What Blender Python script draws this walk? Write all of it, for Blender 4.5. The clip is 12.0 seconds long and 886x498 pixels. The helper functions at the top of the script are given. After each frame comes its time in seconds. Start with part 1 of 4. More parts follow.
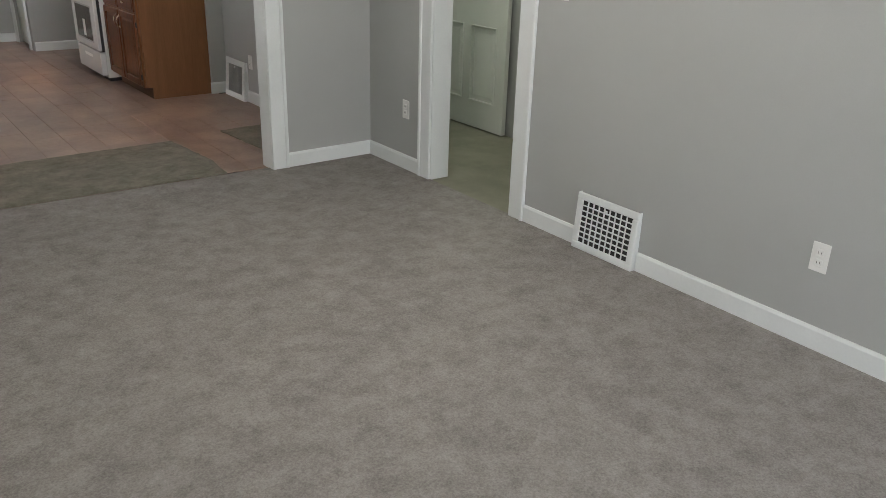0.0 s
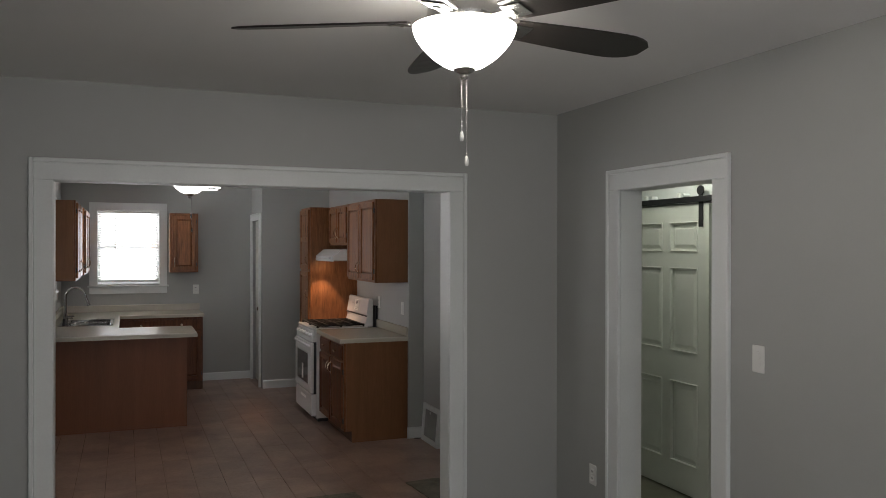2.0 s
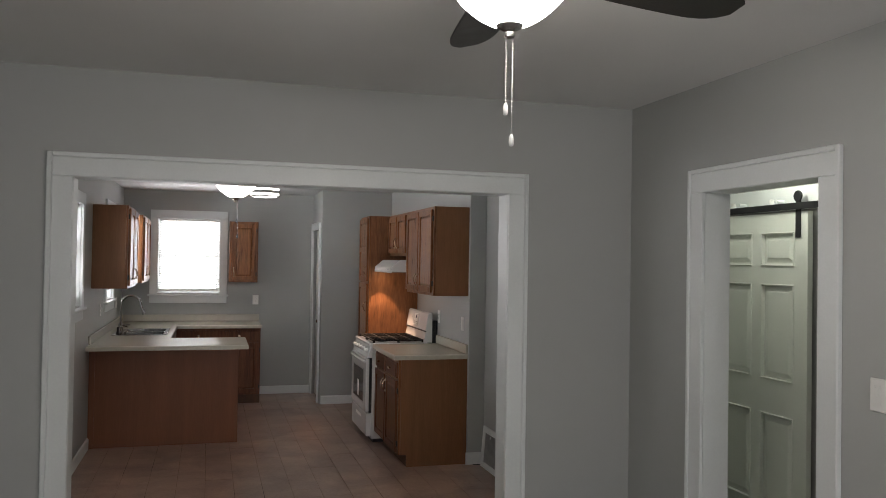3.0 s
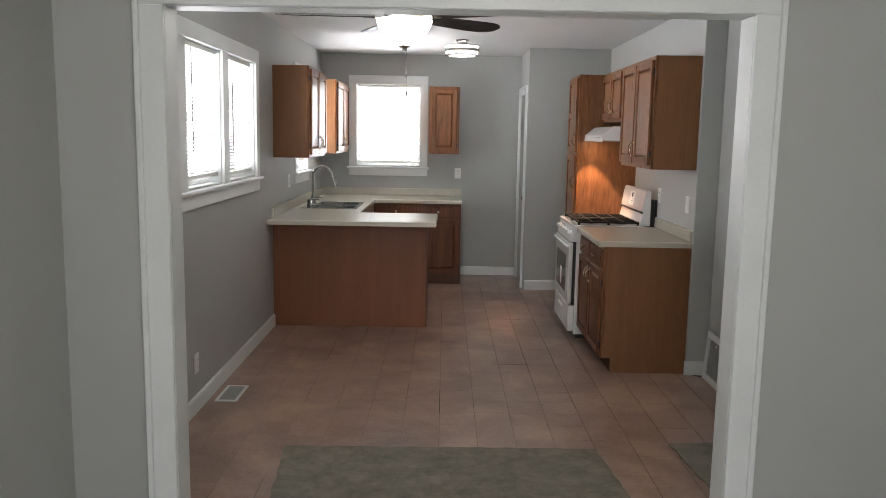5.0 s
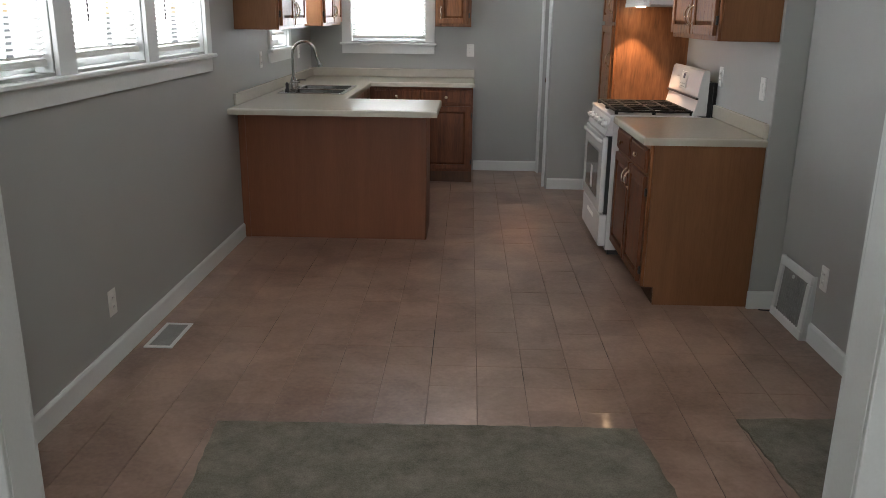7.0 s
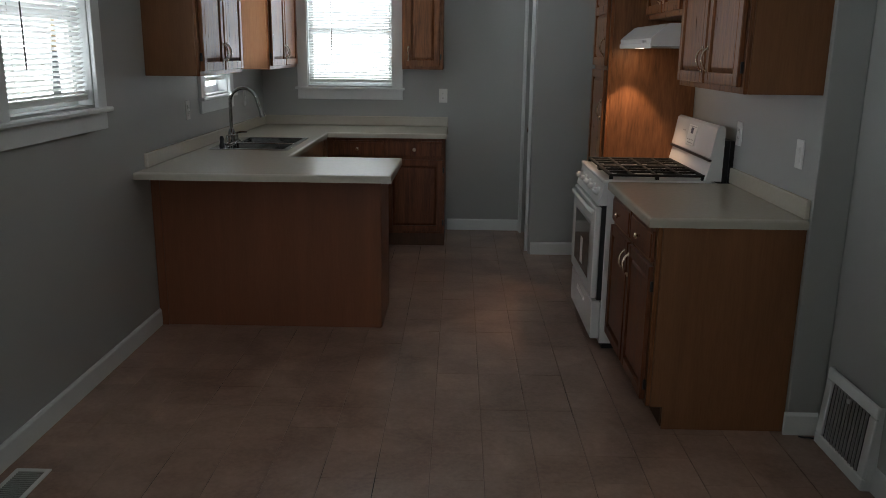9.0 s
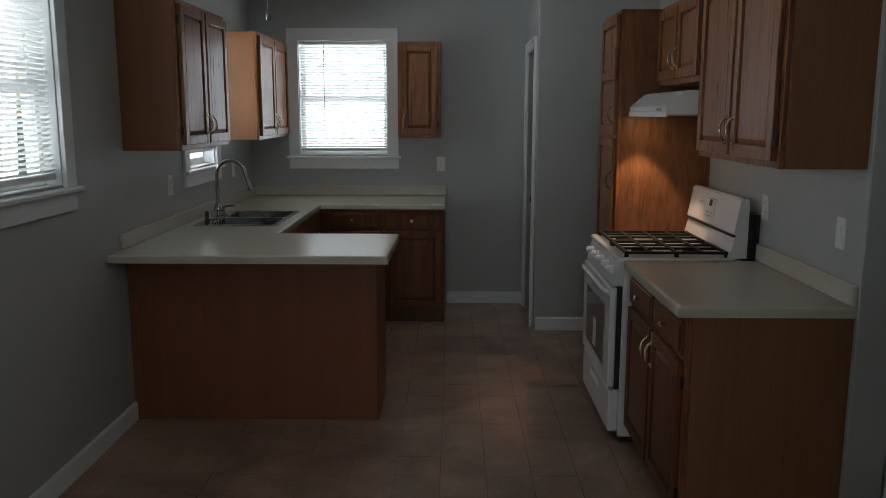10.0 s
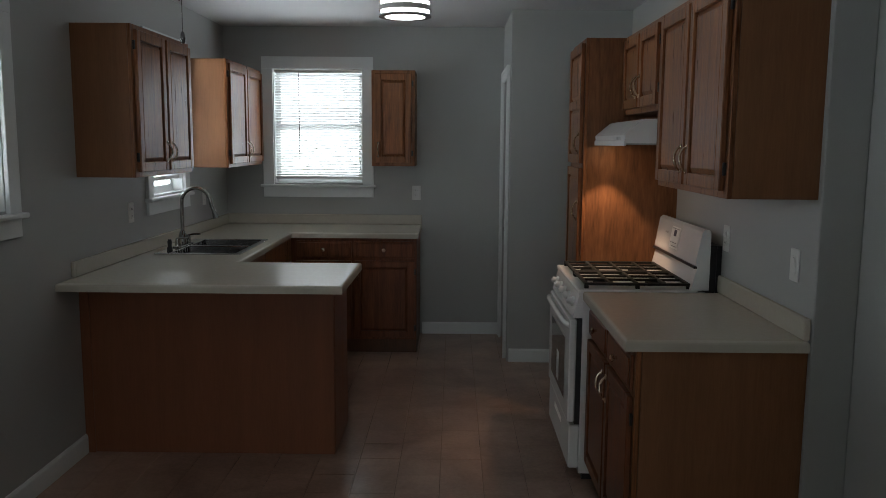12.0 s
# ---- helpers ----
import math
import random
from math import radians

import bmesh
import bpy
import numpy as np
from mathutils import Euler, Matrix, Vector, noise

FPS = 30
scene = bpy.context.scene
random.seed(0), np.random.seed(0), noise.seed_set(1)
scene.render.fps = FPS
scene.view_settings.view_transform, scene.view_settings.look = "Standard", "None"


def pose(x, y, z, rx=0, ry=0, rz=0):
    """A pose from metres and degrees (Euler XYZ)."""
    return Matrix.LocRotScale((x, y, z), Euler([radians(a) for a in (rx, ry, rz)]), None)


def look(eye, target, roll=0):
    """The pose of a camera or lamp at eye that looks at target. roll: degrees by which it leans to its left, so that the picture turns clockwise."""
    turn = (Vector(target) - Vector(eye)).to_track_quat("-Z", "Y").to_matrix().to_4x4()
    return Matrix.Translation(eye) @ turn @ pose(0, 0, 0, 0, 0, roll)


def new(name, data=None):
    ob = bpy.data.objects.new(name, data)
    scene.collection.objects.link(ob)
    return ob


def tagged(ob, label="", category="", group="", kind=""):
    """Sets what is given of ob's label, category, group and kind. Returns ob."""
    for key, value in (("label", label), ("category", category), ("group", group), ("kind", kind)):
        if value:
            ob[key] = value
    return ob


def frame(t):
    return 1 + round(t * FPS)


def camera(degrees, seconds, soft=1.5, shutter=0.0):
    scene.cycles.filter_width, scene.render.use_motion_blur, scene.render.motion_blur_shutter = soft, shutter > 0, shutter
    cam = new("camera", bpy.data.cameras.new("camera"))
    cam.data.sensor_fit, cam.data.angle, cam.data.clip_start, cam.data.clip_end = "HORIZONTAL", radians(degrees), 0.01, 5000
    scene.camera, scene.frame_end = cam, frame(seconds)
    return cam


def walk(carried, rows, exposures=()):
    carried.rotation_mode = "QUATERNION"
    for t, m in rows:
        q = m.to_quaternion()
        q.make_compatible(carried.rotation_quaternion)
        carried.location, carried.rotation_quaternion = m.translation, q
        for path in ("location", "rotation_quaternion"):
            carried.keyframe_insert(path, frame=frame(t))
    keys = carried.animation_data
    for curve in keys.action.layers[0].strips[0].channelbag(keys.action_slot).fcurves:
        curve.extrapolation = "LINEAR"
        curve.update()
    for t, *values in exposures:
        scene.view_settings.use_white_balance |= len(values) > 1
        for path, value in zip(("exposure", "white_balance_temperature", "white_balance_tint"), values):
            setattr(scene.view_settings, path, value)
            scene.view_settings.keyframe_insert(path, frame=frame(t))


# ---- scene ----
cam = camera(57.7, 12.0, soft=0.85)
PATH = [
    (0, (0.099, 0.106, 1.553), (1.224, 1.568, 0.781), 1.7),
    (0.1, (0.101, 0.107, 1.56), (1.207, 1.61, 0.84), 1.3),
    (0.5, (0.109, 0.134, 1.617), (1.13, 1.783, 1.128), 0.8),
    (1, (0.22, 0.103, 1.678), (1.15, 1.857, 1.443), 0.6),
    (1.5, (0.338, 0.102, 1.719), (1.115, 1.942, 1.618), 0.3),
    (2, (0.434, 0.228, 1.72), (1.168, 2.088, 1.715), 0.1),
    (2.5, (0.517, 0.462, 1.73), (1.238, 2.327, 1.769), 0.5),
    (3, (0.704, 0.66, 1.684), (1.262, 2.58, 1.716), 0.9),
    (3.2, (0.79, 0.72, 1.666), (1.308, 2.652, 1.636), 1.3),
    (4.8, (1.077, 1.583, 1.585), (1.183, 3.56, 1.308), 1.2),
    (5, (1.121, 1.693, 1.6), (1.12, 3.673, 1.321), 1.0),
    (5.5, (1.151, 1.95, 1.573), (1.062, 3.929, 1.293), 0.8),
    (6, (1.14, 2.274, 1.561), (1.066, 4.227, 1.137), 0.7),
    (6.5, (1.197, 2.568, 1.508), (1.139, 4.501, 0.999), 0.7),
    (6.7, (1.228, 2.708, 1.51), (1.171, 4.627, 0.948), 0.8),
    (8.3, (1.304, 3.589, 1.532), (1.275, 5.518, 1.005), 0.1),
    (8.5, (1.343, 3.701, 1.532), (1.323, 5.636, 1.027), 0.5),
    (9, (1.404, 3.927, 1.548), (1.371, 5.869, 1.07), 0.7),
    (9.5, (1.371, 4.181, 1.566), (1.341, 6.141, 1.174), 0.4),
    (10, (1.372, 4.288, 1.589), (1.347, 6.259, 1.256), 0.1),
    (10.5, (1.427, 4.31, 1.605), (1.407, 6.293, 1.345), 0.3),
    (11, (1.461, 4.312, 1.604), (1.445, 6.299, 1.373), 0.6),
    (11.5, (1.527, 4.317, 1.594), (1.51, 6.304, 1.366), 0.7),
    (12, (1.577, 4.371, 1.58), (1.551, 6.354, 1.319), 0.4),
]
EXPOSURES = [(0, 0.45, 6500, 10), (0.6, 0.6, 6500, 10), (1.5, -0.45, 6550, 12), (2.0, -0.84, 6600, 13), (2.5, -0.72, 6600, 13), (3.2, -0.35, 6600, 13),
             (4.8, 0.26, 6500, 11), (5.5, 0.10, 6500, 11), (6.7, 0.1, 6400, 10), (8.3, -0.78, 6250, 7), (9.0, -1.14, 6150, 6), (9.5, -1.4, 6080, 5), (12, -1.4, 6080, 5)]
walk(cam, [(t, look(eye, target, roll)) for t, eye, target, roll in PATH], EXPOSURES)


# ---- world and large lights ----
world = bpy.data.worlds.new("world")
scene.world = world
world.use_nodes = True
wn = world.node_tree.nodes
sky = wn.new("ShaderNodeTexSky")
sky.sky_type = "NISHITA"
sky.sun_disc = False
sky.sun_elevation, sky.sun_rotation = radians(38), radians(300)
sky.air_density, sky.dust_density = 1.0, 1.5
wn["Background"].inputs["Strength"].default_value = 0.12
world.node_tree.links.new(sky.outputs["Color"], wn["Background"].inputs["Color"])

sun_data = bpy.data.lights.new("sun", "SUN")
sun_data.energy, sun_data.angle, sun_data.color = 1.0, radians(12), (1.0, 0.96, 0.9)
sun = new("sun", sun_data)
sun.matrix_world = look((-20, 10, 20), (0, 8, 0))


def daylight(name, eye, target, w, h, watts):
    """Daylight standing in a window's opening, outside the glass."""
    d = bpy.data.lights.new(name, "AREA")
    d.shape, d.size, d.size_y, d.energy, d.color = "RECTANGLE", w, h, watts, (0.955, 0.968, 1.0)
    o = new(name, d)
    o.matrix_world = look(eye, target)
    return o


DAY = 22.0
for yy in (5.56, 6.44, 7.31):
    daylight("daylight", (-0.47, yy, 1.69), (2, yy, 1.55), 0.80, 0.86, DAY)
daylight("daylight", (-0.47, 9.60, 1.68), (2, 9.60, 2.1), 0.70, 0.98, DAY * 2.1)
daylight("daylight", (0.46, 11.16, 1.68), (0.46, 9, 2.15), 0.80, 1.00, DAY * 1.4)

# unseen side and front windows behind the walk's start, added as living room light
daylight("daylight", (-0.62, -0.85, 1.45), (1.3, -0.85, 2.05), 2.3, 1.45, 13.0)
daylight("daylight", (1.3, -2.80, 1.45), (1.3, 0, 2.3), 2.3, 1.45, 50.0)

# the hood's little bulb, shining down on the range
hood_bulb = bpy.data.lights.new("hood_bulb", "SPOT")
hood_bulb.energy, hood_bulb.color, hood_bulb.spot_size, hood_bulb.spot_blend = 34.0, (1.0, 0.62, 0.38), radians(73), 0.42
hood_bulb.shadow_soft_size = 0.012
new("hood_bulb", hood_bulb).matrix_world = look((2.40, 8.652, 1.565), (2.40, 8.652, 0.9))
# fill light added for the hall; its real source is unseen
hall_fill = bpy.data.lights.new("hall_fill", "POINT")
hall_fill.energy, hall_fill.color, hall_fill.shadow_soft_size = 15.0, (0.95, 1.0, 0.87), 0.06
new("hall_fill", hall_fill).location = (3.68, 4.60, 2.38)
FAN_GLOW, FAN2_GLOW, DRUM_GLOW = 58.0, 9.0, 12.0


# ---- materials ----
def material(name, c1, c2, rough=0.6, scale=6.0, stretch=(1, 1, 1), bump=0.1, fine=120.0, metal=0.0,
             rvar=0.1, lo=0.35, hi=0.65, rand=0.0, spec=0.5, coat=0.0, fmix=0.35, detail=5, nrough=0.5, warp=0.0):
    """A surface of two tones: broad patches, fine grain, relief and uneven gloss."""
    m = bpy.data.materials.new(name)
    m.use_nodes = True
    n, l = m.node_tree.nodes, m.node_tree.links
    b = n["Principled BSDF"]
    tc = n.new("ShaderNodeNewGeometry")
    mp = n.new("ShaderNodeMapping")
    mp.inputs["Scale"].default_value = stretch
    mp.inputs["Location"].default_value = (3.37, 1.83, 5.41)
    l.new(tc.outputs["Position"], mp.inputs["Vector"])
    broad = n.new("ShaderNodeTexNoise")
    broad.inputs["Scale"].default_value, broad.inputs["Detail"].default_value = scale, detail
    broad.inputs["Roughness"].default_value, broad.inputs["Distortion"].default_value = nrough, warp
    l.new(mp.outputs["Vector"], broad.inputs["Vector"])
    grain = n.new("ShaderNodeTexNoise")
    grain.inputs["Scale"].default_value, grain.inputs["Detail"].default_value = fine, 4
    l.new(mp.outputs["Vector"], grain.inputs["Vector"])
    mix = n.new("ShaderNodeMix")
    mix.data_type = "FLOAT"
    mix.inputs["Factor"].default_value = fmix
    l.new(broad.outputs["Fac"], mix.inputs["A"])
    l.new(grain.outputs["Fac"], mix.inputs["B"])
    ramp = n.new("ShaderNodeValToRGB")
    ramp.color_ramp.elements[0].position, ramp.color_ramp.elements[1].position = lo, hi
    ramp.color_ramp.elements[0].color, ramp.color_ramp.elements[1].color = (*c1, 1), (*c2, 1)
    l.new(mix.outputs["Result"], ramp.inputs["Fac"])
    out = ramp.outputs["Color"]
    if rand:
        info = n.new("ShaderNodeObjectInfo")
        add = n.new("ShaderNodeMath")
        add.operation = "ADD"
        l.new(info.outputs["Random"], add.inputs[0])
        l.new(tc.outputs["Random Per Island"], add.inputs[1])
        fr = n.new("ShaderNodeMath")
        fr.operation = "FRACT"
        l.new(add.outputs[0], fr.inputs[0])
        mr = n.new("ShaderNodeMapRange")
        mr.inputs["To Min"].default_value, mr.inputs["To Max"].default_value = 1 - rand, 1 + rand
        l.new(fr.outputs[0], mr.inputs["Value"])
        hsv = n.new("ShaderNodeHueSaturation")
        l.new(mr.outputs["Result"], hsv.inputs["Value"])
        l.new(out, hsv.inputs["Color"])
        out = hsv.outputs["Color"]
    l.new(out, b.inputs["Base Color"])
    rr = n.new("ShaderNodeMapRange")
    rr.inputs["To Min"].default_value, rr.inputs["To Max"].default_value = max(0.02, rough - rvar), min(1, rough + rvar)
    l.new(broad.outputs["Fac"], rr.inputs["Value"])
    l.new(rr.outputs["Result"], b.inputs["Roughness"])
    b.inputs["Metallic"].default_value = metal
    b.inputs["Specular IOR Level"].default_value = spec
    b.inputs["Coat Weight"].default_value, b.inputs["Coat Roughness"].default_value = coat, 0.10
    if bump:
        bp = n.new("ShaderNodeBump")
        bp.inputs["Strength"].default_value, bp.inputs["Distance"].default_value = bump, 0.004
        l.new(grain.outputs["Fac"], bp.inputs["Height"])
        l.new(bp.outputs["Normal"], b.inputs["Normal"])
    return m


def glowing(name, colour, strength):
    m = bpy.data.materials.new(name)
    m.use_nodes = True
    b = m.node_tree.nodes["Principled BSDF"]
    b.inputs["Base Color"].default_value = (0.9, 0.88, 0.84, 1)
    b.inputs["Roughness"].default_value = 0.3
    b.inputs["Emission Color"].default_value, b.inputs["Emission Strength"].default_value = (*colour, 1), strength
    return m


def clear_glass(name):
    m = bpy.data.materials.new(name)
    m.use_nodes = True
    b = m.node_tree.nodes["Principled BSDF"]
    b.inputs["Base Color"].default_value = (1, 1, 1, 1)
    b.inputs["Roughness"].default_value, b.inputs["IOR"].default_value = 0.0, 1.02
    b.inputs["Transmission Weight"].default_value = 1.0
    return m


WALL = material("grey_wall_paint", (0.394, 0.402, 0.388), (0.428, 0.437, 0.422), 0.50, 1.3, bump=0.08, fine=240, lo=0.3, hi=0.7, rvar=0.06)
# darker copy of CEIL, toned down against the kitchen ceiling's brightness
CEILK = material("kitchen_ceiling_paint", (0.62, 0.62, 0.615), (0.68, 0.68, 0.675), 0.8, 1.1, bump=0.12, fine=200)
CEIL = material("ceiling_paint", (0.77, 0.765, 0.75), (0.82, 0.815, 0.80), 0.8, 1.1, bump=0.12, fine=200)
TRIM = material("white_trim_paint", (0.715, 0.74, 0.73), (0.77, 0.795, 0.785), 0.38, 3, bump=0.04, fine=90)
DOORW = material("white_door_paint", (0.72, 0.74, 0.68), (0.77, 0.79, 0.73), 0.42, 4, bump=0.06, fine=150)
CARPET = material("greige_carpet", (0.168, 0.152, 0.142), (0.368, 0.343, 0.322), 0.98, 9.0, bump=0.7, fine=150, lo=0.36, hi=0.64, spec=0.05, fmix=0.34, detail=12, nrough=0.84)
MAT = material("green_grey_carpet", (0.128, 0.115, 0.092), (0.315, 0.288, 0.238), 0.98, 7.0, bump=0.7, fine=200, lo=0.36, hi=0.64, spec=0.05, fmix=0.3, detail=12, nrough=0.82)
HALLCARPET = material("pale_green_carpet", (0.20, 0.195, 0.15), (0.30, 0.29, 0.23), 0.98, 3.5, bump=1.0, fine=330, spec=0.05, detail=12, nrough=0.7)
TILE = material("clay_tile", (0.205, 0.124, 0.092), (0.430, 0.286, 0.218), 0.30, 2.1, bump=0.05, fine=60, rand=0.08, rvar=0.05, coat=0.35, lo=0.36, hi=0.64, fmix=0.2, detail=8, nrough=0.62, warp=0.5)
GROUT = material("dark_grout", (0.020, 0.013, 0.010), (0.27, 0.186, 0.145), 0.9, 1.9, bump=0.4, fine=200, lo=0.36, hi=0.48, fmix=0.15, detail=3)
OAK = material("honey_oak", (0.075, 0.025, 0.009), (0.34, 0.140, 0.053), 0.30, 1.5, (14, 14, 0.8), 0.14, 15, lo=0.33, hi=0.67, rand=0.06, fmix=0.36, detail=7, nrough=0.66, warp=1.3, spec=0.23)
# redder oak, darkened further; the end cabinet's shade is in this colour
OAKRED = material("darkened_red_oak", (0.075, 0.023, 0.010), (0.225, 0.082, 0.034), 0.42, 1.5, (14, 14, 0.8), 0.12, 15, lo=0.33, hi=0.67, fmix=0.36, detail=7, nrough=0.66, warp=0.9, spec=0.3)
OAKSIDE = material("oak_veneer_side", (0.190, 0.085, 0.036), (0.262, 0.120, 0.053), 0.45, 1.1, (10, 10, 0.7), 0.05, 18, lo=0.32, hi=0.68, fmix=0.36, detail=7, nrough=0.62, warp=0.7, spec=0.25)
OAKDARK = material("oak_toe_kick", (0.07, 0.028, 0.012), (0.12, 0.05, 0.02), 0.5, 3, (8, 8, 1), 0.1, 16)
LAMINATE = material("beige_laminate", (0.500, 0.463, 0.385), (0.550, 0.512, 0.428), 0.26, 40, bump=0.0, fine=500, rvar=0.02, lo=0.2, hi=0.8)
PENPANEL = material("red_oak_veneer", (0.186, 0.068, 0.030), (0.240, 0.090, 0.041), 0.42, 1.1, (8, 8, 0.6), 0.05, 18, lo=0.3, hi=0.7, fmix=0.38, detail=7, nrough=0.6, warp=0.6, spec=0.35)
ENAMEL = material("white_enamel", (0.74, 0.74, 0.73), (0.79, 0.79, 0.78), 0.2, 3, bump=0.0, rvar=0.05)
BLACK = material("black_iron", (0.010, 0.010, 0.010), (0.02, 0.02, 0.02), 0.6, 30, bump=0.2, fine=200, spec=0.25)
BLACKMETAL = material("black_steel", (0.012, 0.012, 0.013), (0.022, 0.022, 0.024), 0.4, 20, bump=0.05)
OVENGLASS = material("oven_glass", (0.10, 0.085, 0.07), (0.13, 0.11, 0.09), 0.08, 4, bump=0.0, rvar=0.03)
STEEL = material("stainless_steel", (0.42, 0.42, 0.42), (0.52, 0.52, 0.515), 0.20, 8, (1, 20, 1), 0.04, 60, metal=1.0)
# darker copy of STEEL: the bowls' shade is put in the colour
BASIN = material("shaded_steel_basin", (0.10, 0.10, 0.10), (0.17, 0.17, 0.168), 0.26, 8, (1, 20, 1), 0.04, 60, metal=1.0)
PANTRYSIDE = material("knotty_oak_veneer", (0.105, 0.042, 0.017), (0.275, 0.122, 0.052), 0.42, 1.6, (7, 7, 0.9), 0.06, 13, lo=0.30, hi=0.66, fmix=0.42, detail=6, nrough=0.6, warp=1.8, spec=0.25)
FAUCETCHROME = material("faucet_chrome", (0.34, 0.34, 0.335), (0.42, 0.42, 0.41), 0.16, 6, bump=0.0, metal=1.0, rvar=0.05)
CHROME = material("brushed_nickel", (0.55, 0.54, 0.52), (0.66, 0.65, 0.63), 0.2, 6, bump=0.0, metal=1.0, rvar=0.05)
BRASS = material("antique_nickel", (0.62, 0.52, 0.40), (0.74, 0.64, 0.50), 0.26, 8, bump=0.0, metal=1.0)
PLASTIC = material("white_plastic", (0.76, 0.76, 0.73), (0.80, 0.80, 0.77), 0.35, 5, bump=0.0)
BLADE = material("dark_walnut_blade", (0.012, 0.010, 0.009), (0.03, 0.025, 0.022), 0.4, 3, (6, 6, 1), 0.1, 30)
VENTDARK = material("vent_shadow_metal", (0.03, 0.03, 0.03), (0.05, 0.05, 0.05), 0.8, 10, bump=0.0)
VENTGREY = material("grey_vent_mesh", (0.33, 0.33, 0.32), (0.40, 0.40, 0.39), 0.6, 20, bump=0.1)
SLAT = material("white_blind_vinyl", (0.80, 0.80, 0.78), (0.84, 0.84, 0.82), 0.45, 4, bump=0.0)
GROUND = material("pale_winter_ground", (0.30, 0.30, 0.26), (0.55, 0.55, 0.52), 0.9, 0.3, bump=0.3, fine=4)
LABEL = material("blue_black_print", (0.03, 0.03, 0.06), (0.05, 0.05, 0.09), 0.5, 10, bump=0.0)
GLASS = clear_glass("window_glass")
BOWL = glowing("lit_frosted_glass", (1.0, 0.95, 0.86), FAN_GLOW)
BOWL2 = glowing("lit_frosted_glass_kitchen", (1.0, 0.96, 0.90), FAN2_GLOW)
DRUM = glowing("lit_acrylic_band", (1.0, 0.97, 0.92), DRUM_GLOW)
BULB = glowing("hood_bulb_glow", (1.0, 0.66, 0.38), 40.0)
HALLGLOBE = glowing("hall_fill_globe", (0.92, 1.0, 0.82), 3.0)


# ---- mesh helpers ----
def box(bm, lo, hi, bevel=0.0, m=None, seg=1):
    lo, hi = [min(a, b) for a, b in zip(lo, hi)], [max(a, b) for a, b in zip(lo, hi)]
    v = [bm.verts.new((x, y, z)) for x in (lo[0], hi[0]) for y in (lo[1], hi[1]) for z in (lo[2], hi[2])]
    f = [bm.faces.new([v[i] for i in q]) for q in ((0, 1, 3, 2), (4, 6, 7, 5), (0, 4, 5, 1), (2, 3, 7, 6), (0, 2, 6, 4), (1, 5, 7, 3))]
    if bevel:
        e = list({x for q in f for x in q.edges})
        r = bmesh.ops.bevel(bm, geom=e, offset=bevel, segments=seg, affect="EDGES", profile=0.5)
        v = list({x for q in r["faces"] for x in q.verts} | {x for x in v if x.is_valid})
    if m:
        for x in v:
            x.co = m @ x.co
    return v


def prism(bm, outline, axis, a, b, m=None):
    """A closed outline in two axes, pulled along the third from a to b."""
    def at(p, c):
        return {"x": (c, p[0], p[1]), "y": (p[0], c, p[1]), "z": (p[0], p[1], c)}[axis]
    va = [bm.verts.new(at(p, a)) for p in outline]
    vb = [bm.verts.new(at(p, b)) for p in outline]
    n = len(outline)
    bm.faces.new(va)
    bm.faces.new(vb[::-1])
    for i in range(n):
        bm.faces.new((va[i], vb[i], vb[(i + 1) % n], va[(i + 1) % n]))
    if m:
        for x in va + vb:
            x.co = m @ x.co


def lathe(bm, profile, centre, steps=32, m=None):
    """A profile of (radius, height) turned round the upright through centre."""
    rings = []
    for r, z in profile:
        ring = [Vector((centre[0] + r * math.cos(2 * math.pi * i / steps), centre[1] + r * math.sin(2 * math.pi * i / steps), centre[2] + z)) for i in range(steps)]
        rings.append([bm.verts.new(m @ p if m else p) for p in ring])
    for a, b in zip(rings, rings[1:]):
        for i in range(steps):
            j = (i + 1) % steps
            bm.faces.new((a[i], a[j], b[j], b[i]))
    bm.faces.new(rings[0][::-1])
    bm.faces.new(rings[-1])


def tube(bm, points, r, steps=10, m=None):
    pts = [Vector(p) for p in points]
    rings = []
    for i, p in enumerate(pts):
        d = (pts[min(i + 1, len(pts) - 1)] - pts[max(i - 1, 0)]).normalized()
        side = d.cross(Vector((0.31, 0.17, 0.93))).normalized()
        up = side.cross(d)
        rr = r[i] if isinstance(r, (list, tuple)) else r
        ring = [p + rr * (math.cos(2 * math.pi * k / steps) * side + math.sin(2 * math.pi * k / steps) * up) for k in range(steps)]
        rings.append([bm.verts.new(m @ q if m else q) for q in ring])
    for a, b in zip(rings, rings[1:]):
        for k in range(steps):
            j = (k + 1) % steps
            bm.faces.new((a[k], a[j], b[j], b[k]))
    bm.faces.new(rings[0][::-1])
    bm.faces.new(rings[-1])


def finish(name, bm, mat, smooth=False):
    bmesh.ops.recalc_face_normals(bm, faces=bm.faces)
    me = bpy.data.meshes.new(name)
    bm.to_mesh(me)
    bm.free()
    me.materials.append(mat)
    for p in me.polygons:
        p.use_smooth = smooth
    if smooth:
        me.set_sharp_from_angle(angle=radians(40))
    return me


def origin_of(ob):
    v = Vector((0, 0, 0))
    while ob:
        v += ob.location
        ob = ob.parent
    return v


def part(name, bm, mat, parent, label="", smooth=False):
    """Links a bmesh, made in world metres, as one mesh under a thing or a part."""
    bmesh.ops.translate(bm, vec=-origin_of(parent), verts=bm.verts)
    ob = new(name, finish(name, bm, mat, smooth))
    ob.parent = parent
    if label:
        tagged(ob, label)
    return ob


def thing(name, loc, label, category, group="", kind=""):
    ob = new(name)
    ob.location = loc
    ob.empty_display_size = 0.05
    return tagged(ob, label, category, group, kind)


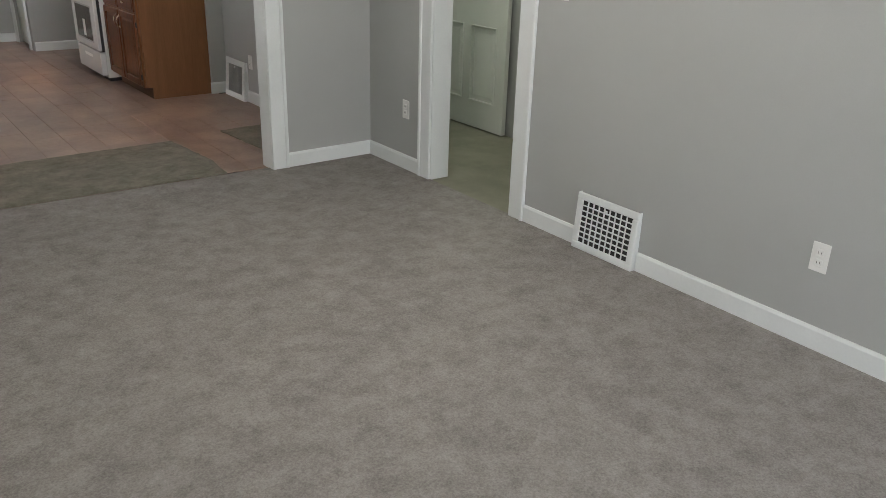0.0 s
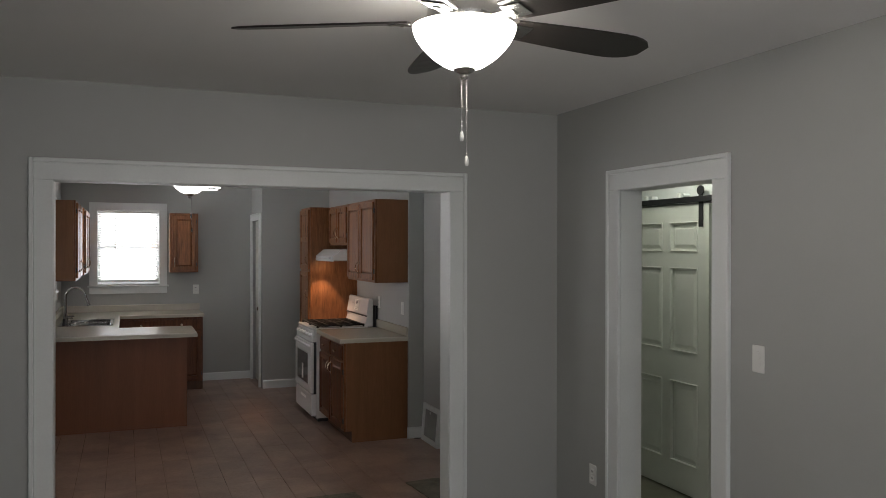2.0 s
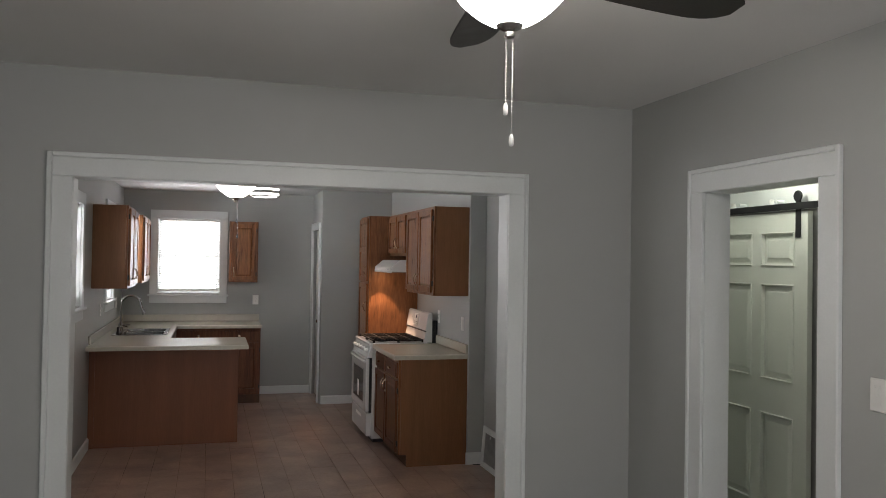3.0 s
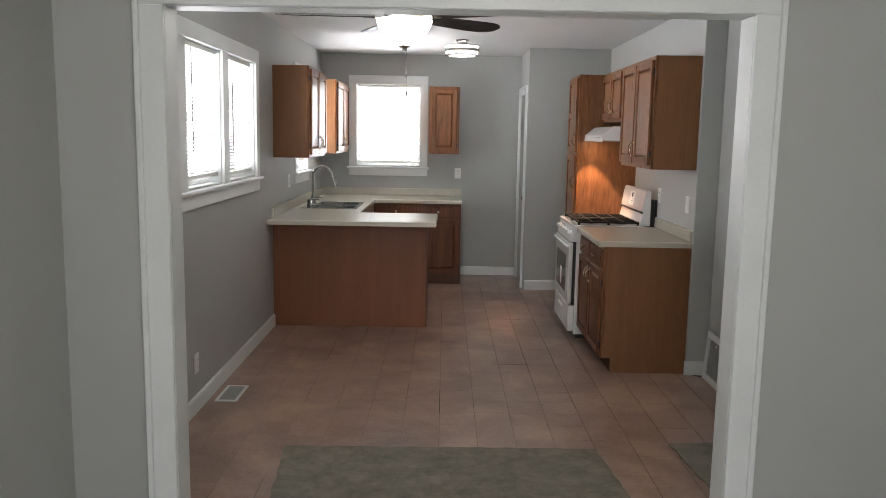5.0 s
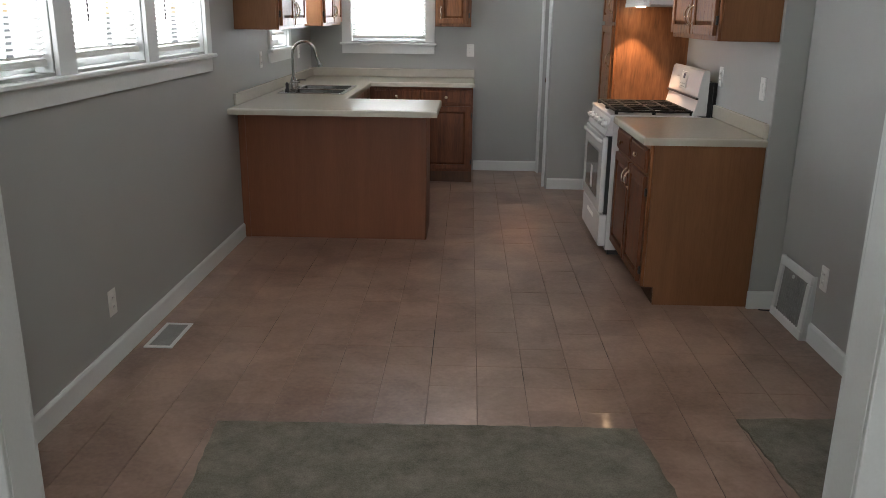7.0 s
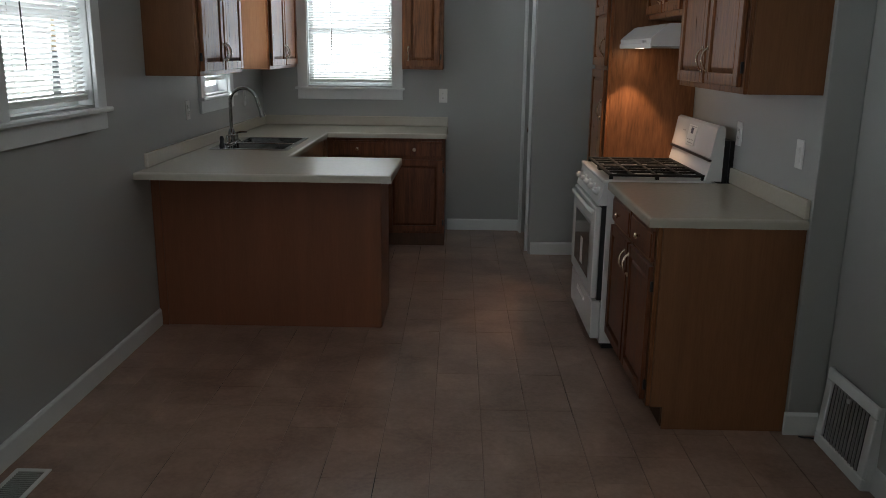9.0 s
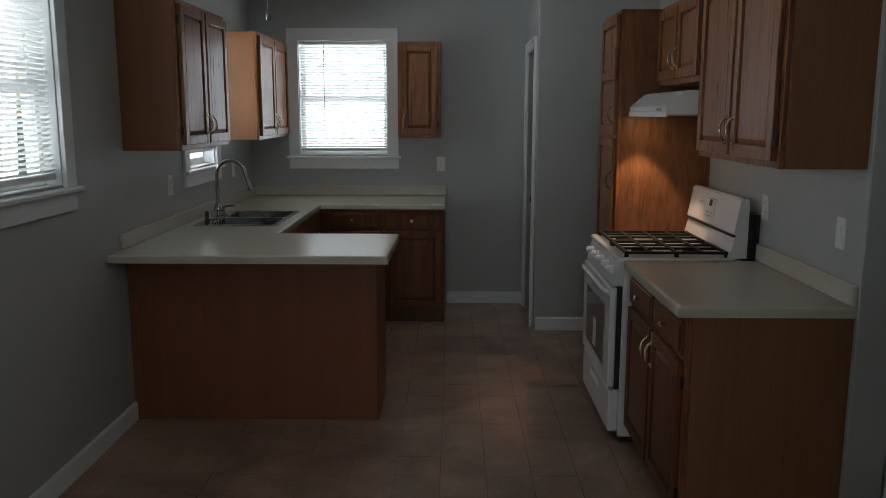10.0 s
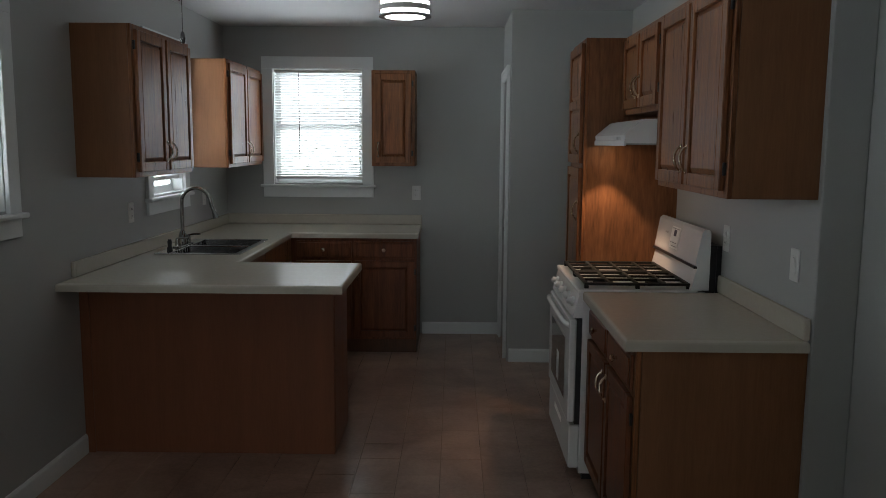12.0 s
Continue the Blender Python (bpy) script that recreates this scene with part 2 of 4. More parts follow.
def solid(name, bm, mat, label="", category="", kind="structure", smooth=False, group=""):
    return tagged(new(name, finish(name, bm, mat, smooth)), label, category, group, kind)


def boxes(*rows, bevel=0.0):
    bm = bmesh.new()
    for lo, hi in rows:
        box(bm, lo, hi, bevel)
    return bm


# ---- the shell ----
LX, PY0, PY1, RX, LCEIL = -0.31, 4.69, 4.815, 2.970, 2.556      # living room
KX, KR, KB, KCEIL = -0.29, 2.945, 10.96, 2.50                  # kitchen
FRONT = -2.6
solid("wall_partition", boxes(((LX - 0.2, PY0, 0), (0.084, PY1, LCEIL)), ((2.246, PY0, 0), (RX + 0.14, PY1, LCEIL)),
                              ((0.084, PY0, 2.063), (2.246, PY1, LCEIL))), WALL, "grey painted wall with a wide cased opening", "wall")
solid("wall_living_right", boxes(((RX, FRONT, 0), (RX + 0.14, 3.218, LCEIL)), ((RX, 4.004, 0), (RX + 0.14, PY0, LCEIL)),
                                 ((RX, 3.218, 2.047), (RX + 0.14, 4.004, LCEIL))), WALL, "grey painted living room wall with a doorway", "wall")
LW = (-2.0, 0.3, 0.75, 2.15)
solid("wall_living_left", boxes(((LX - 0.2, FRONT, 0), (LX, LW[0], LCEIL)), ((LX - 0.2, LW[1], 0), (LX, PY0, LCEIL)),
                                ((LX - 0.2, LW[0], 0), (LX, LW[1], LW[2])), ((LX - 0.2, LW[0], LW[3]), (LX, LW[1], LCEIL))), WALL, "grey painted living room wall with an added unseen window", "wall")
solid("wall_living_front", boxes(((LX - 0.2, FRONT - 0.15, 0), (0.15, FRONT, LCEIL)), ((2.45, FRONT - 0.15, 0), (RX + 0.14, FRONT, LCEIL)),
                                 ((0.15, FRONT - 0.15, 0), (2.45, FRONT, 0.75)), ((0.15, FRONT - 0.15, 2.15), (2.45, FRONT, LCEIL))), WALL, "grey painted living room wall with an added unseen front window", "wall")
solid("ceiling_living", boxes(((LX - 0.2, FRONT - 0.15, LCEIL), (RX + 0.14, PY1, LCEIL + 0.12))), CEIL, "pale grey plaster ceiling", "ceiling")
# kitchen walls; the long wall holds a triple window and the sink window
W3 = ((5.20, 5.93), (6.07, 6.80), (6.93, 7.69))
WZ0, WZ1 = 1.285, 2.10
SW = (9.31, 9.90, 1.245, 2.16)
rows = [((KX - 0.15, PY1, 0), (KX, KB, WZ0 - 0.04)), ((KX - 0.15, PY1, 2.16), (KX, KB, KCEIL))]
rows += [((KX - 0.15, a, WZ0 - 0.04), (KX, b, 2.16)) for a, b in ((PY1, 5.20), (5.93, 6.07), (6.80, 6.93), (7.69, SW[0]), (SW[1], KB))]
rows += [((KX - 0.15, a, WZ1), (KX, b, 2.16)) for a, b in W3] + [((KX - 0.15, a, WZ0 - 0.04), (KX, b, WZ0)) for a, b in W3]
solid("wall_kitchen_left", boxes(*rows), WALL, "grey painted kitchen wall with windows", "wall")
BW = (0.108, 0.832, 1.25, 2.165)
solid("wall_kitchen_back", boxes(((KX - 0.15, KB, 0), (BW[0], KB + 0.15, KCEIL)), ((BW[1], KB, 0), (KR + 0.14, KB + 0.15, KCEIL)),
                                 ((BW[0], KB, 0), (BW[1], KB + 0.15, BW[2])), ((BW[0], KB, BW[3]), (BW[1], KB + 0.15, KCEIL))), WALL, "grey painted kitchen end wall with a window", "wall")
solid("wall_kitchen_right", boxes(((KR, PY1, 0), (KR + 0.14, KB, KCEIL))), WALL, "grey painted kitchen wall", "wall")
solid("wall_chase", boxes(((2.80, 7.06, 0), (KR, 10.10, KCEIL)), bevel=0.004), WALL, "grey painted wall standing proud behind the range", "wall")
solid("wall_closet_front", boxes(((1.97, 10.10, 0), (KR, 10.20, KCEIL)), bevel=0.003), WALL, "grey painted closet wall", "wall")
solid("wall_closet_side", boxes(((1.97, 10.20, 0), (2.07, 10.27, KCEIL)), ((1.97, 10.88, 0), (2.07, KB, KCEIL)), ((1.97, 10.27, 2.05), (2.07, 10.88, KCEIL))),
      WALL, "grey painted closet wall with a doorway", "wall")
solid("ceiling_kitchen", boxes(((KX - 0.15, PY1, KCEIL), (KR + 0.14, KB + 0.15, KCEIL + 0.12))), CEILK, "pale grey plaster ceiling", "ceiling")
# hall behind the doorway
HX = 4.10
solid("wall_hall_far", boxes(((HX, 2.6, 0), (HX + 0.12, 6.4, KCEIL))), WALL, "grey painted hall wall", "wall")
solid("wall_hall_end", boxes(((KR + 0.14, 6.0, 0), (HX, 6.12, KCEIL)), ((RX + 0.14, 2.6, 0), (HX, 2.72, KCEIL))), WALL, "grey painted hall end walls", "wall")
solid("ceiling_hall", boxes(((RX + 0.14, 2.6, KCEIL), (HX + 0.12, 6.4, KCEIL + 0.1))), CEIL, "pale hall ceiling", "ceiling")
# floors
bm = bmesh.new()
prism(bm, [(LX - 0.2, FRONT - 0.15), (RX, FRONT - 0.15), (RX, 4.735), (2.232, 4.735), (0.098, 4.806), (LX - 0.2, 4.806)], "z", -0.12, 0.006)
solid("floor_carpet", bm, CARPET, "worn greige cut-pile carpet with faint stains", "carpet")
solid("floor_hall", boxes(((RX, 2.6, -0.12), (HX + 0.12, 6.4, 0.0))), HALLCARPET, "green-grey hall carpet", "carpet")
solid("ground", boxes(((-400, -400, -0.9), (400, 400, -0.6))), GROUND, "pale winter ground outside", "ground")


# ---- trim ----
def casing(name, plane, side, a0, a1, head, axis, width=0.11, depth=0.018, legs=True, label="white painted door casing with a raised outer band"):
    """Casing round an opening a0..a1 in the wall plane, standing out to side (+1 or -1) along the wall's normal; axis is the wall's run."""
    t = thing(name, (0, 0, 0), label, "door casing", kind="structure")

    def b(nm, u0, u1, z0, z1, d0, d1, bev):
        m = bmesh.new()
        p, q = plane + side * d0, plane + side * d1
        if axis == "x":
            box(m, (u0, p, z0), (u1, q, z1), bev)
        else:
            box(m, (p, u0, z0), (q, u1, z1), bev)
        part(nm, m, TRIM, t)
    w, bd = width, 0.022
    b("side_board", a0 - w + bd, a0, 0, head, 0.0, depth, 0.003)
    b("side_board", a1, a1 + w - bd, 0, head, 0.0, depth, 0.003)
    b("head_board", a0 - w + bd, a1 + w - bd, head, head + w - bd, 0.0, depth, 0.003)
    b("back_band", a0 - w, a0 - w + bd, 0, head + w, 0.0, depth + 0.007, 0.004)
    b("back_band", a1 + w - bd, a1 + w, 0, head + w, 0.0, depth + 0.007, 0.004)
    b("back_band", a0 - w + bd, a1 + w - bd, head + w - bd, head + w, 0.0, depth + 0.007, 0.004)
    return t


casing("door_casing", PY0, -1, 0.097, 2.233, 2.051, "x", 0.111)
casing("door_casing", PY1, 1, 0.097, 2.233, 2.051, "x", 0.111)
casing("door_casing", RX, -1, 3.231, 3.991, 2.034, "y", 0.114)
casing("door_casing", 1.97, -1, 10.27, 10.84, 2.05, "y", 0.085)
solid("trim_jamb", boxes(((0.084, PY0 + 0.001, 0), (0.098, PY1 - 0.001, 2.063)), ((2.232, PY0 + 0.001, 0), (2.246, PY1 - 0.001, 2.063)),
                         ((0.098, PY0 + 0.001, 2.049), (2.232, PY1 - 0.001, 2.063))), TRIM, "white painted jamb lining the wide opening", "door jamb")
solid("trim_jamb", boxes(((RX + 0.001, 3.218, 0), (RX + 0.139, 3.232, 2.047)), ((RX + 0.001, 3.990, 0), (RX + 0.139, 4.004, 2.047)),
                         ((RX + 0.001, 3.232, 2.033), (RX + 0.139, 3.990, 2.047))), TRIM, "white painted jamb lining the doorway", "door jamb")


door = thing("door_1", (2.03, 10.57, 0), "white closed closet door in the side doorway", "door", kind="structure")
part("slab", boxes(((2.010, 10.272, 0.012), (2.045, 10.878, 2.046)), bevel=0.002), DOORW, door)
bm = bmesh.new()
lathe(bm, [(0.024, 0), (0.022, 0.004), (0.009, 0.008), (0.009, 0.03), (0.024, 0.04), (0.026, 0.05), (0.016, 0.06)], (0, 0, 0), 20, pose(2.0095, 10.34, 0.95, 0, -90, 0))
part("door_knob", bm, CHROME, door, smooth=True)


def baseboard(a, b, out):
    """Board along the wall from a to b, standing out by the vector out."""
    bm = bmesh.new()
    d, h = 0.014, 0.098
    (x0, y0), (x1, y1) = a, b
    ox, oy = out
    if x0 == x1:
        prism(bm, [(x0, 0), (x0 + ox * d, 0), (x0 + ox * d, h - 0.012), (x0 + ox * d * 0.5, h), (x0, h)], "y", y0, y1)
    else:
        prism(bm, [(y0, 0), (y0 + oy * d, 0), (y0 + oy * d, h - 0.012), (y0 + oy * d * 0.5, h), (y0, h)], "x", x0, x1)
    return solid("baseboard", bm, TRIM, "white painted baseboard", "baseboard")


baseboard((LX, PY0), (-0.015, PY0), (0, -1))
baseboard((2.345, PY0), (RX - 0.014, PY0), (0, -1))
baseboard((RX, 4.105), (RX, PY0), (-1, 0))
baseboard((RX, 2.716), (RX, 3.116), (-1, 0))
baseboard((RX, FRONT), (RX, 2.323), (-1, 0))
baseboard((LX, FRONT), (LX, PY0 - 0.015), (1, 0))
baseboard((KX, PY1), (KX, 8.29), (1, 0))
baseboard((KR, PY1), (KR, 6.603), (-1, 0))
baseboard((2.787, 7.06), (KR - 0.02, 7.06), (0, -1))
baseboard((1.32, KB), (1.955, KB), (0, -1))
baseboard((1.985, 10.10), (2.80, 10.10), (0, -1))
baseboard((HX, 2.72), (HX, 4.40), (-1, 0))


# ---- windows ----
def window(name, along, wall, inward, a0, a1, z0, z1, label, mull=None):
    """Sashes, panes and inside trim in an opening. along: the wall's run; inward: the sign of the way into the room."""
    t = thing(name, (0, 0, 0), label, "window", kind="structure")

    def b(nm, u0, u1, d0, d1, zz0, zz1, mat=TRIM, bev=0.002):
        m = bmesh.new()
        p, q = wall + inward * d0, wall + inward * d1
        if along == "y":
            box(m, (p, u0, zz0), (q, u1, zz1), bev)
        else:
            box(m, (u0, p, zz0), (u1, q, zz1), bev)
        return part(nm, m, mat, t)
    spans = mull or [(a0, a1)]
    for s0, s1 in spans:
        mid = (z0 + z1) / 2
        for lo, hi, d in ((z0, mid + 0.02, -0.085), (mid - 0.02, z1, -0.115)):
            f = b("sash_rail", s0, s1, d - 0.012, d + 0.012, lo, lo + 0.045)
            b("sash_rail", s0, s1, d - 0.012, d + 0.012, hi - 0.04, hi)
            b("sash_stile", s0, s0 + 0.04, d - 0.012, d + 0.012, lo + 0.045, hi - 0.04)
            b("sash_stile", s1 - 0.04, s1, d - 0.012, d + 0.012, lo + 0.045, hi - 0.04)
            g = b("pane", s0 + 0.04, s1 - 0.04, d - 0.003, d + 0.003, lo + 0.045, hi - 0.04, GLASS, 0)
            g.visible_shadow = False
        for u0, u1 in ((s0, s0 + 0.006), (s1 - 0.006, s1)):
            b("jamb", u0, u1, -0.149, -0.001, z0, z1)
    w = 0.088
    b("side_casing", a0 - w, a0, 0, 0.02, z0 - 0.012, z1)
    b("side_casing", a1, a1 + w, 0, 0.02, z0 - 0.012, z1)
    for (p0, p1), (q0, q1) in zip(spans, spans[1:]):
        b("mullion_board", p1, q0, 0, 0.02, z0 - 0.012, z1)
    b("head_casing", a0 - w, a1 + w, 0, 0.022, z1, z1 + 0.095)
    b("sill", a0 - w - 0.02, a1 + w + 0.02, -0.06, 0.045, z0 - 0.034, z0 - 0.012, TRIM, 0.005)
    b("apron", a0 - w, a1 + w, 0, 0.018, z0 - 0.115, z0 - 0.034)
    return t


window("window_1", "y", KX, 1, 5.20, 7.69, WZ0, WZ1, "white painted triple sash window over the dining floor", W3)
window("window_2", "y", KX, 1, SW[0], SW[1], SW[2], SW[3], "white painted sash window above the sink")
window("window_3", "x", KB, -1, BW[0], BW[1], BW[2], BW[3], "white painted sash window in the kitchen end wall")


# living room windows out of view, added so daylight has openings
window("window_4", "y", LX, 1, LW[0], LW[1], LW[2], LW[3], "white painted side window, unseen, added to light the living room", [(-2.0, -1.27), (-1.22, -0.48), (-0.43, 0.3)])


window("window_5", "x", FRONT, 1, 0.15, 2.45, 0.75, 2.15, "white painted front window, unseen, added to light the living room", [(0.15, 0.88), (0.93, 1.67), (1.72, 2.45)])


def blind(along, wall, inward, a0, a1, z0, z1, tilt, label):
    """Mini blind hung inside an opening: head rail, slats one by one, bottom rail, wand and cords."""
    mid = (a0 + a1) / 2
    if along == "y":
        base = pose(wall - inward * 0.035, mid, z0, 0, 0, 90)
    else:
        base = pose(mid, wall - inward * 0.035, z0)
    t = thing("window_blind", (0, 0, 0), label, "window blind", "kitchen blinds")
    w = a1 - a0 - 0.016
    bm = bmesh.new()
    box(bm, (-w / 2, -0.013, z1 - z0 - 0.03), (w / 2, 0.013, z1 - z0 - 0.003), 0.003, base)
    part("head_rail", bm, SLAT, t)
    bm = bmesh.new()
    box(bm, (-w / 2, -0.014, -0.006), (w / 2, 0.014, 0.020), 0.004, base)
    part("bottom_rail", bm, SLAT, t)
    bm = bmesh.new()
    tl = radians(tilt)
    for k, (u0, u1) in enumerate(((-0.0125, -0.004), (-0.004, 0.004), (0.004, 0.0125))):
        def cr(u):
            return 0.0022 * (1 - (u / 0.0125) ** 2)
        quad = [(-w / 2, u0), (w / 2, u0), (w / 2, u1), (-w / 2, u1)]
        up = [bm.verts.new((x, u * math.cos(tl) - cr(u) * math.sin(tl), u * math.sin(tl) + cr(u) * math.cos(tl))) for x, u in quad]
        bm.faces.new(up)
    bmesh.ops.remove_doubles(bm, verts=bm.verts, dist=0.0004)
    bmesh.ops.solidify(bm, geom=bm.faces[:], thickness=0.0006)
    me = finish("slat", bm, SLAT)
    z = 0.03
    while z < z1 - z0 - 0.035:
        o = new("slat", me)
        o.parent = t
        o.matrix_basis = base @ Matrix.Translation((0, 0, z))
        z += 0.0215
    bm = bmesh.new()
    tube(bm, [(-w * 0.22, -0.020, z1 - z0 - 0.03), (-w * 0.22, -0.022, (z1 - z0) * 0.18)], 0.003, 6, base)
    part("wand", bm, VENTDARK, t, "thin dark tilt wand")
    for u in (-w * 0.3, w * 0.3):
        bm = bmesh.new()
        tube(bm, [(u, 0.0, 0.01), (u, 0.0, z1 - z0 - 0.02)], 0.0009, 4, base)
        part("ladder_cord", bm, SLAT, t)
    return t


for k, (a, b) in enumerate(W3):
    blind("y", KX, 1, a, b, WZ0 + (0.03, 0.045, 0.03)[k], WZ1, -34, "white mini blind, lowered, slats half open")
blind("y", KX, 1, SW[0], SW[1], SW[2] + 0.09, SW[3], -30, "white mini blind above the sink, lowered most of the way")
blind("x", KB, -1, BW[0], BW[1], BW[2] + 0.035, BW[3], -32, "white mini blind, lowered, slats half open")


# ---- small wall fittings ----
def plate(name, x, y, z, normal, label, kind_of):
    """A cover plate on a wall. normal: '+x', '-x', '-y'."""
    m = {"+x": pose(x, y, z, 90, 0, 90), "-x": pose(x, y, z, 90, 0, -90), "-y": pose(x, y, z, 90, 0, 0)}[normal]
    t = thing(name, (x, y, z), label, "wall " + ("switch" if kind_of == "switch" else "outlet"))
    bm = bmesh.new()
    box(bm, (-0.036, -0.059, 0), (0.036, 0.059, 0.006), 0.003, m)
    part("cover_plate", bm, PLASTIC, t)
    bm = bmesh.new()
    if kind_of == "switch":
        box(bm, (-0.016, -0.033, 0.006), (0.016, 0.033, 0.0085), 0.001, m)
        box(bm, (-0.012, -0.003, 0.0085), (0.012, 0.028, 0.0115), 0.002, m)
        part("rocker", bm, PLASTIC, t)
    else:
        for v in (-0.02, 0.02):
            box(bm, (-0.016, v - 0.014, 0.006), (0.016, v + 0.014, 0.0085), 0.004, m)
        part("socket_face", bm, PLASTIC, t)
        bm = bmesh.new()
        for v in (-0.02, 0.02):
            for u in (-0.006, 0.006):
                box(bm, (u - 0.001, v - 0.004, 0.0082), (u + 0.001, v + 0.005, 0.0090), 0, m)
        part("slots", bm, VENTDARK, t)
    return t


plate("light_switch", RX, 2.947, 1.240, "-x", "white rocker switch on the grey living room wall", "switch")
plate("wall_outlet", RX, 4.262, 0.395, "-x", "white duplex outlet beside the doorway", "outlet")
plate("wall_outlet", RX, 1.475, 0.378, "-x", "white duplex outlet on the long living room wall", "outlet")
plate("wall_outlet", KX, 6.18, 0.280, "+x", "white duplex outlet below the triple window", "outlet")
plate("wall_outlet", KX, 8.98, 1.17, "+x", "white outlet above the peninsula end", "outlet")
plate("wall_outlet", KX, 10.35, 1.17, "+x", "white outlet beside the sink window", "outlet")
plate("wall_outlet", 1.27, KB, 1.175, "-y", "white duplex outlet beside the end window", "outlet")
plate("light_switch", 2.80, 7.96, 1.167, "-x", "white outlet plate behind the range", "outlet")
plate("light_switch", 2.80, 7.23, 1.157, "-x", "white switch plate above the side counter", "switch")
plate("wall_outlet", KR, 6.535, 0.345, "-x", "white outlet beside the wall vent", "outlet")


def wall_vent(x, y0, y1, z0, z1, fine, label):
    # a baseboard grille whose face leans out towards the floor, on a wall that faces -x
    t = thing("wall_vent", (x, (y0 + y1) / 2, z0), label, "air vent")
    low, high, w = (0.052, 0.026, 0.047) if fine else (0.046, 0.026, 0.036)
    k = (low - high) / (z1 - z0)
    m = Matrix(((1, 0, k, x - low - k * z0), (0, 1, 0, 0), (0, 0, 1, 0), (0, 0, 0, 1)))
    bm = bmesh.new()
    for lo, hi in (((0, y0, z0), (0.014, y1, z0 + w)), ((0, y0, z1 - w), (0.014, y1, z1)),
                   ((0.0003, y0, z0 + w), (0.014, y0 + w, z1 - w)), ((0.0003, y1 - w, z0 + w), (0.014, y1, z1 - w))):
        box(bm, lo, hi, 0.004, m)
    part("frame", bm, TRIM, t)
    for ya, yb in ((y0 + 0.001, y0 + 0.005), (y1 - 0.005, y1 - 0.001)):
        bm = bmesh.new()
        prism(bm, [(x, z0), (x - low + 0.012, z0), (x - high + 0.012, z1 - 0.002), (x, z1 - 0.002)], "y", ya, yb)
        part("cheek", bm, TRIM, t)
    bm = bmesh.new()
    box(bm, (0.0145, y0 + 0.006, z0 + 0.004), (0.0165, y1 - 0.006, z1 - 0.004), 0, m)
    part("backing", bm, VENTDARK, t)
    n, hw = (12, 0.003) if fine else (9, 0.0022)
    for i in range(1, n):
        yy = y0 + w + (y1 - y0 - 2 * w) * i / n
        bm = bmesh.new()
        box(bm, (0.003, yy - hw, z0 + w), (0.012, yy + hw, z1 - w), 0.001, m)
        part("bar", bm, VENTGREY if fine else TRIM, t)
    if not fine:
        for i in range(1, 8):
            zz = z0 + w + (z1 - z0 - 2 * w) * i / 8
            bm = bmesh.new()
            box(bm, (0.0035, y0 + w, zz - 0.0022), (0.0115, y1 - w, zz + 0.0022), 0, m)
            part("slat", bm, TRIM, t)
    yl = (y0 + y1) / 2
    bm = bmesh.new()
    box(bm, (-0.006, yl - 0.007, z1 - w - 0.026), (0.003, yl + 0.007, z1 - w - 0.008), 0.002, m)
    part("damper_lever", bm, TRIM, t)
    return t


wall_vent(RX, 2.325, 2.714, 0.006, 0.295, False, "white metal baseboard grille with open square cells at the carpet")
wall_vent(KR, 6.605, 7.0, 0.0, 0.330, True, "white framed grey baseboard grille beside the kitchen cabinets")

# floor register
t = thing("floor_register", (-0.17, 6.48, 0), "white framed metal register set in the tile floor", "air vent")
bm = boxes(((-0.235, 6.33, 0.0005), (-0.10, 6.350, 0.007)), ((-0.235, 6.615, 0.0005), (-0.10, 6.635, 0.007)),
           ((-0.235, 6.350, 0.0005), (-0.217, 6.615, 0.007)), ((-0.118, 6.350, 0.0005), (-0.10, 6.615, 0.007)), bevel=0.0015)
part("frame", bm, TRIM, t)
part("backing", boxes(((-0.217, 6.35, 0.0005), (-0.118, 6.615, 0.002))), VENTDARK, t)
for i in range(20):
    yy = 6.357 + i * 0.0132
    part("slat", boxes(((-0.217, yy, 0.002), (-0.118, yy + 0.0055, 0.0055))), VENTGREY, t)


# ---- barn door in the hall ----
t = thing("barn_door", (4.04, 5.0, 0.012), "white six-panel sliding door hung from a black rail", "door")
y0, y1, z0, z1 = 4.545, 5.455, 0.012, 2.015
cols, rws = ((4.655, 4.950), (5.040, 5.335)), ((0.215, 0.785), (0.992, 1.580), (1.69, 1.897))
bm = bmesh.new()
ys, zs = [y0, 4.655, 4.950, 5.040, 5.335, y1], [z0, 0.215, 0.785, 0.992, 1.580, 1.69, 1.897, z1]
for i in range(5):
    for k in range(7):
        inset = i in (1, 3) and k in (1, 3, 5)
        box(bm, (4.035 if not inset else 4.056, ys[i], zs[k]), (4.070, ys[i + 1], zs[k + 1]))
part("slab", bm, DOORW, t)
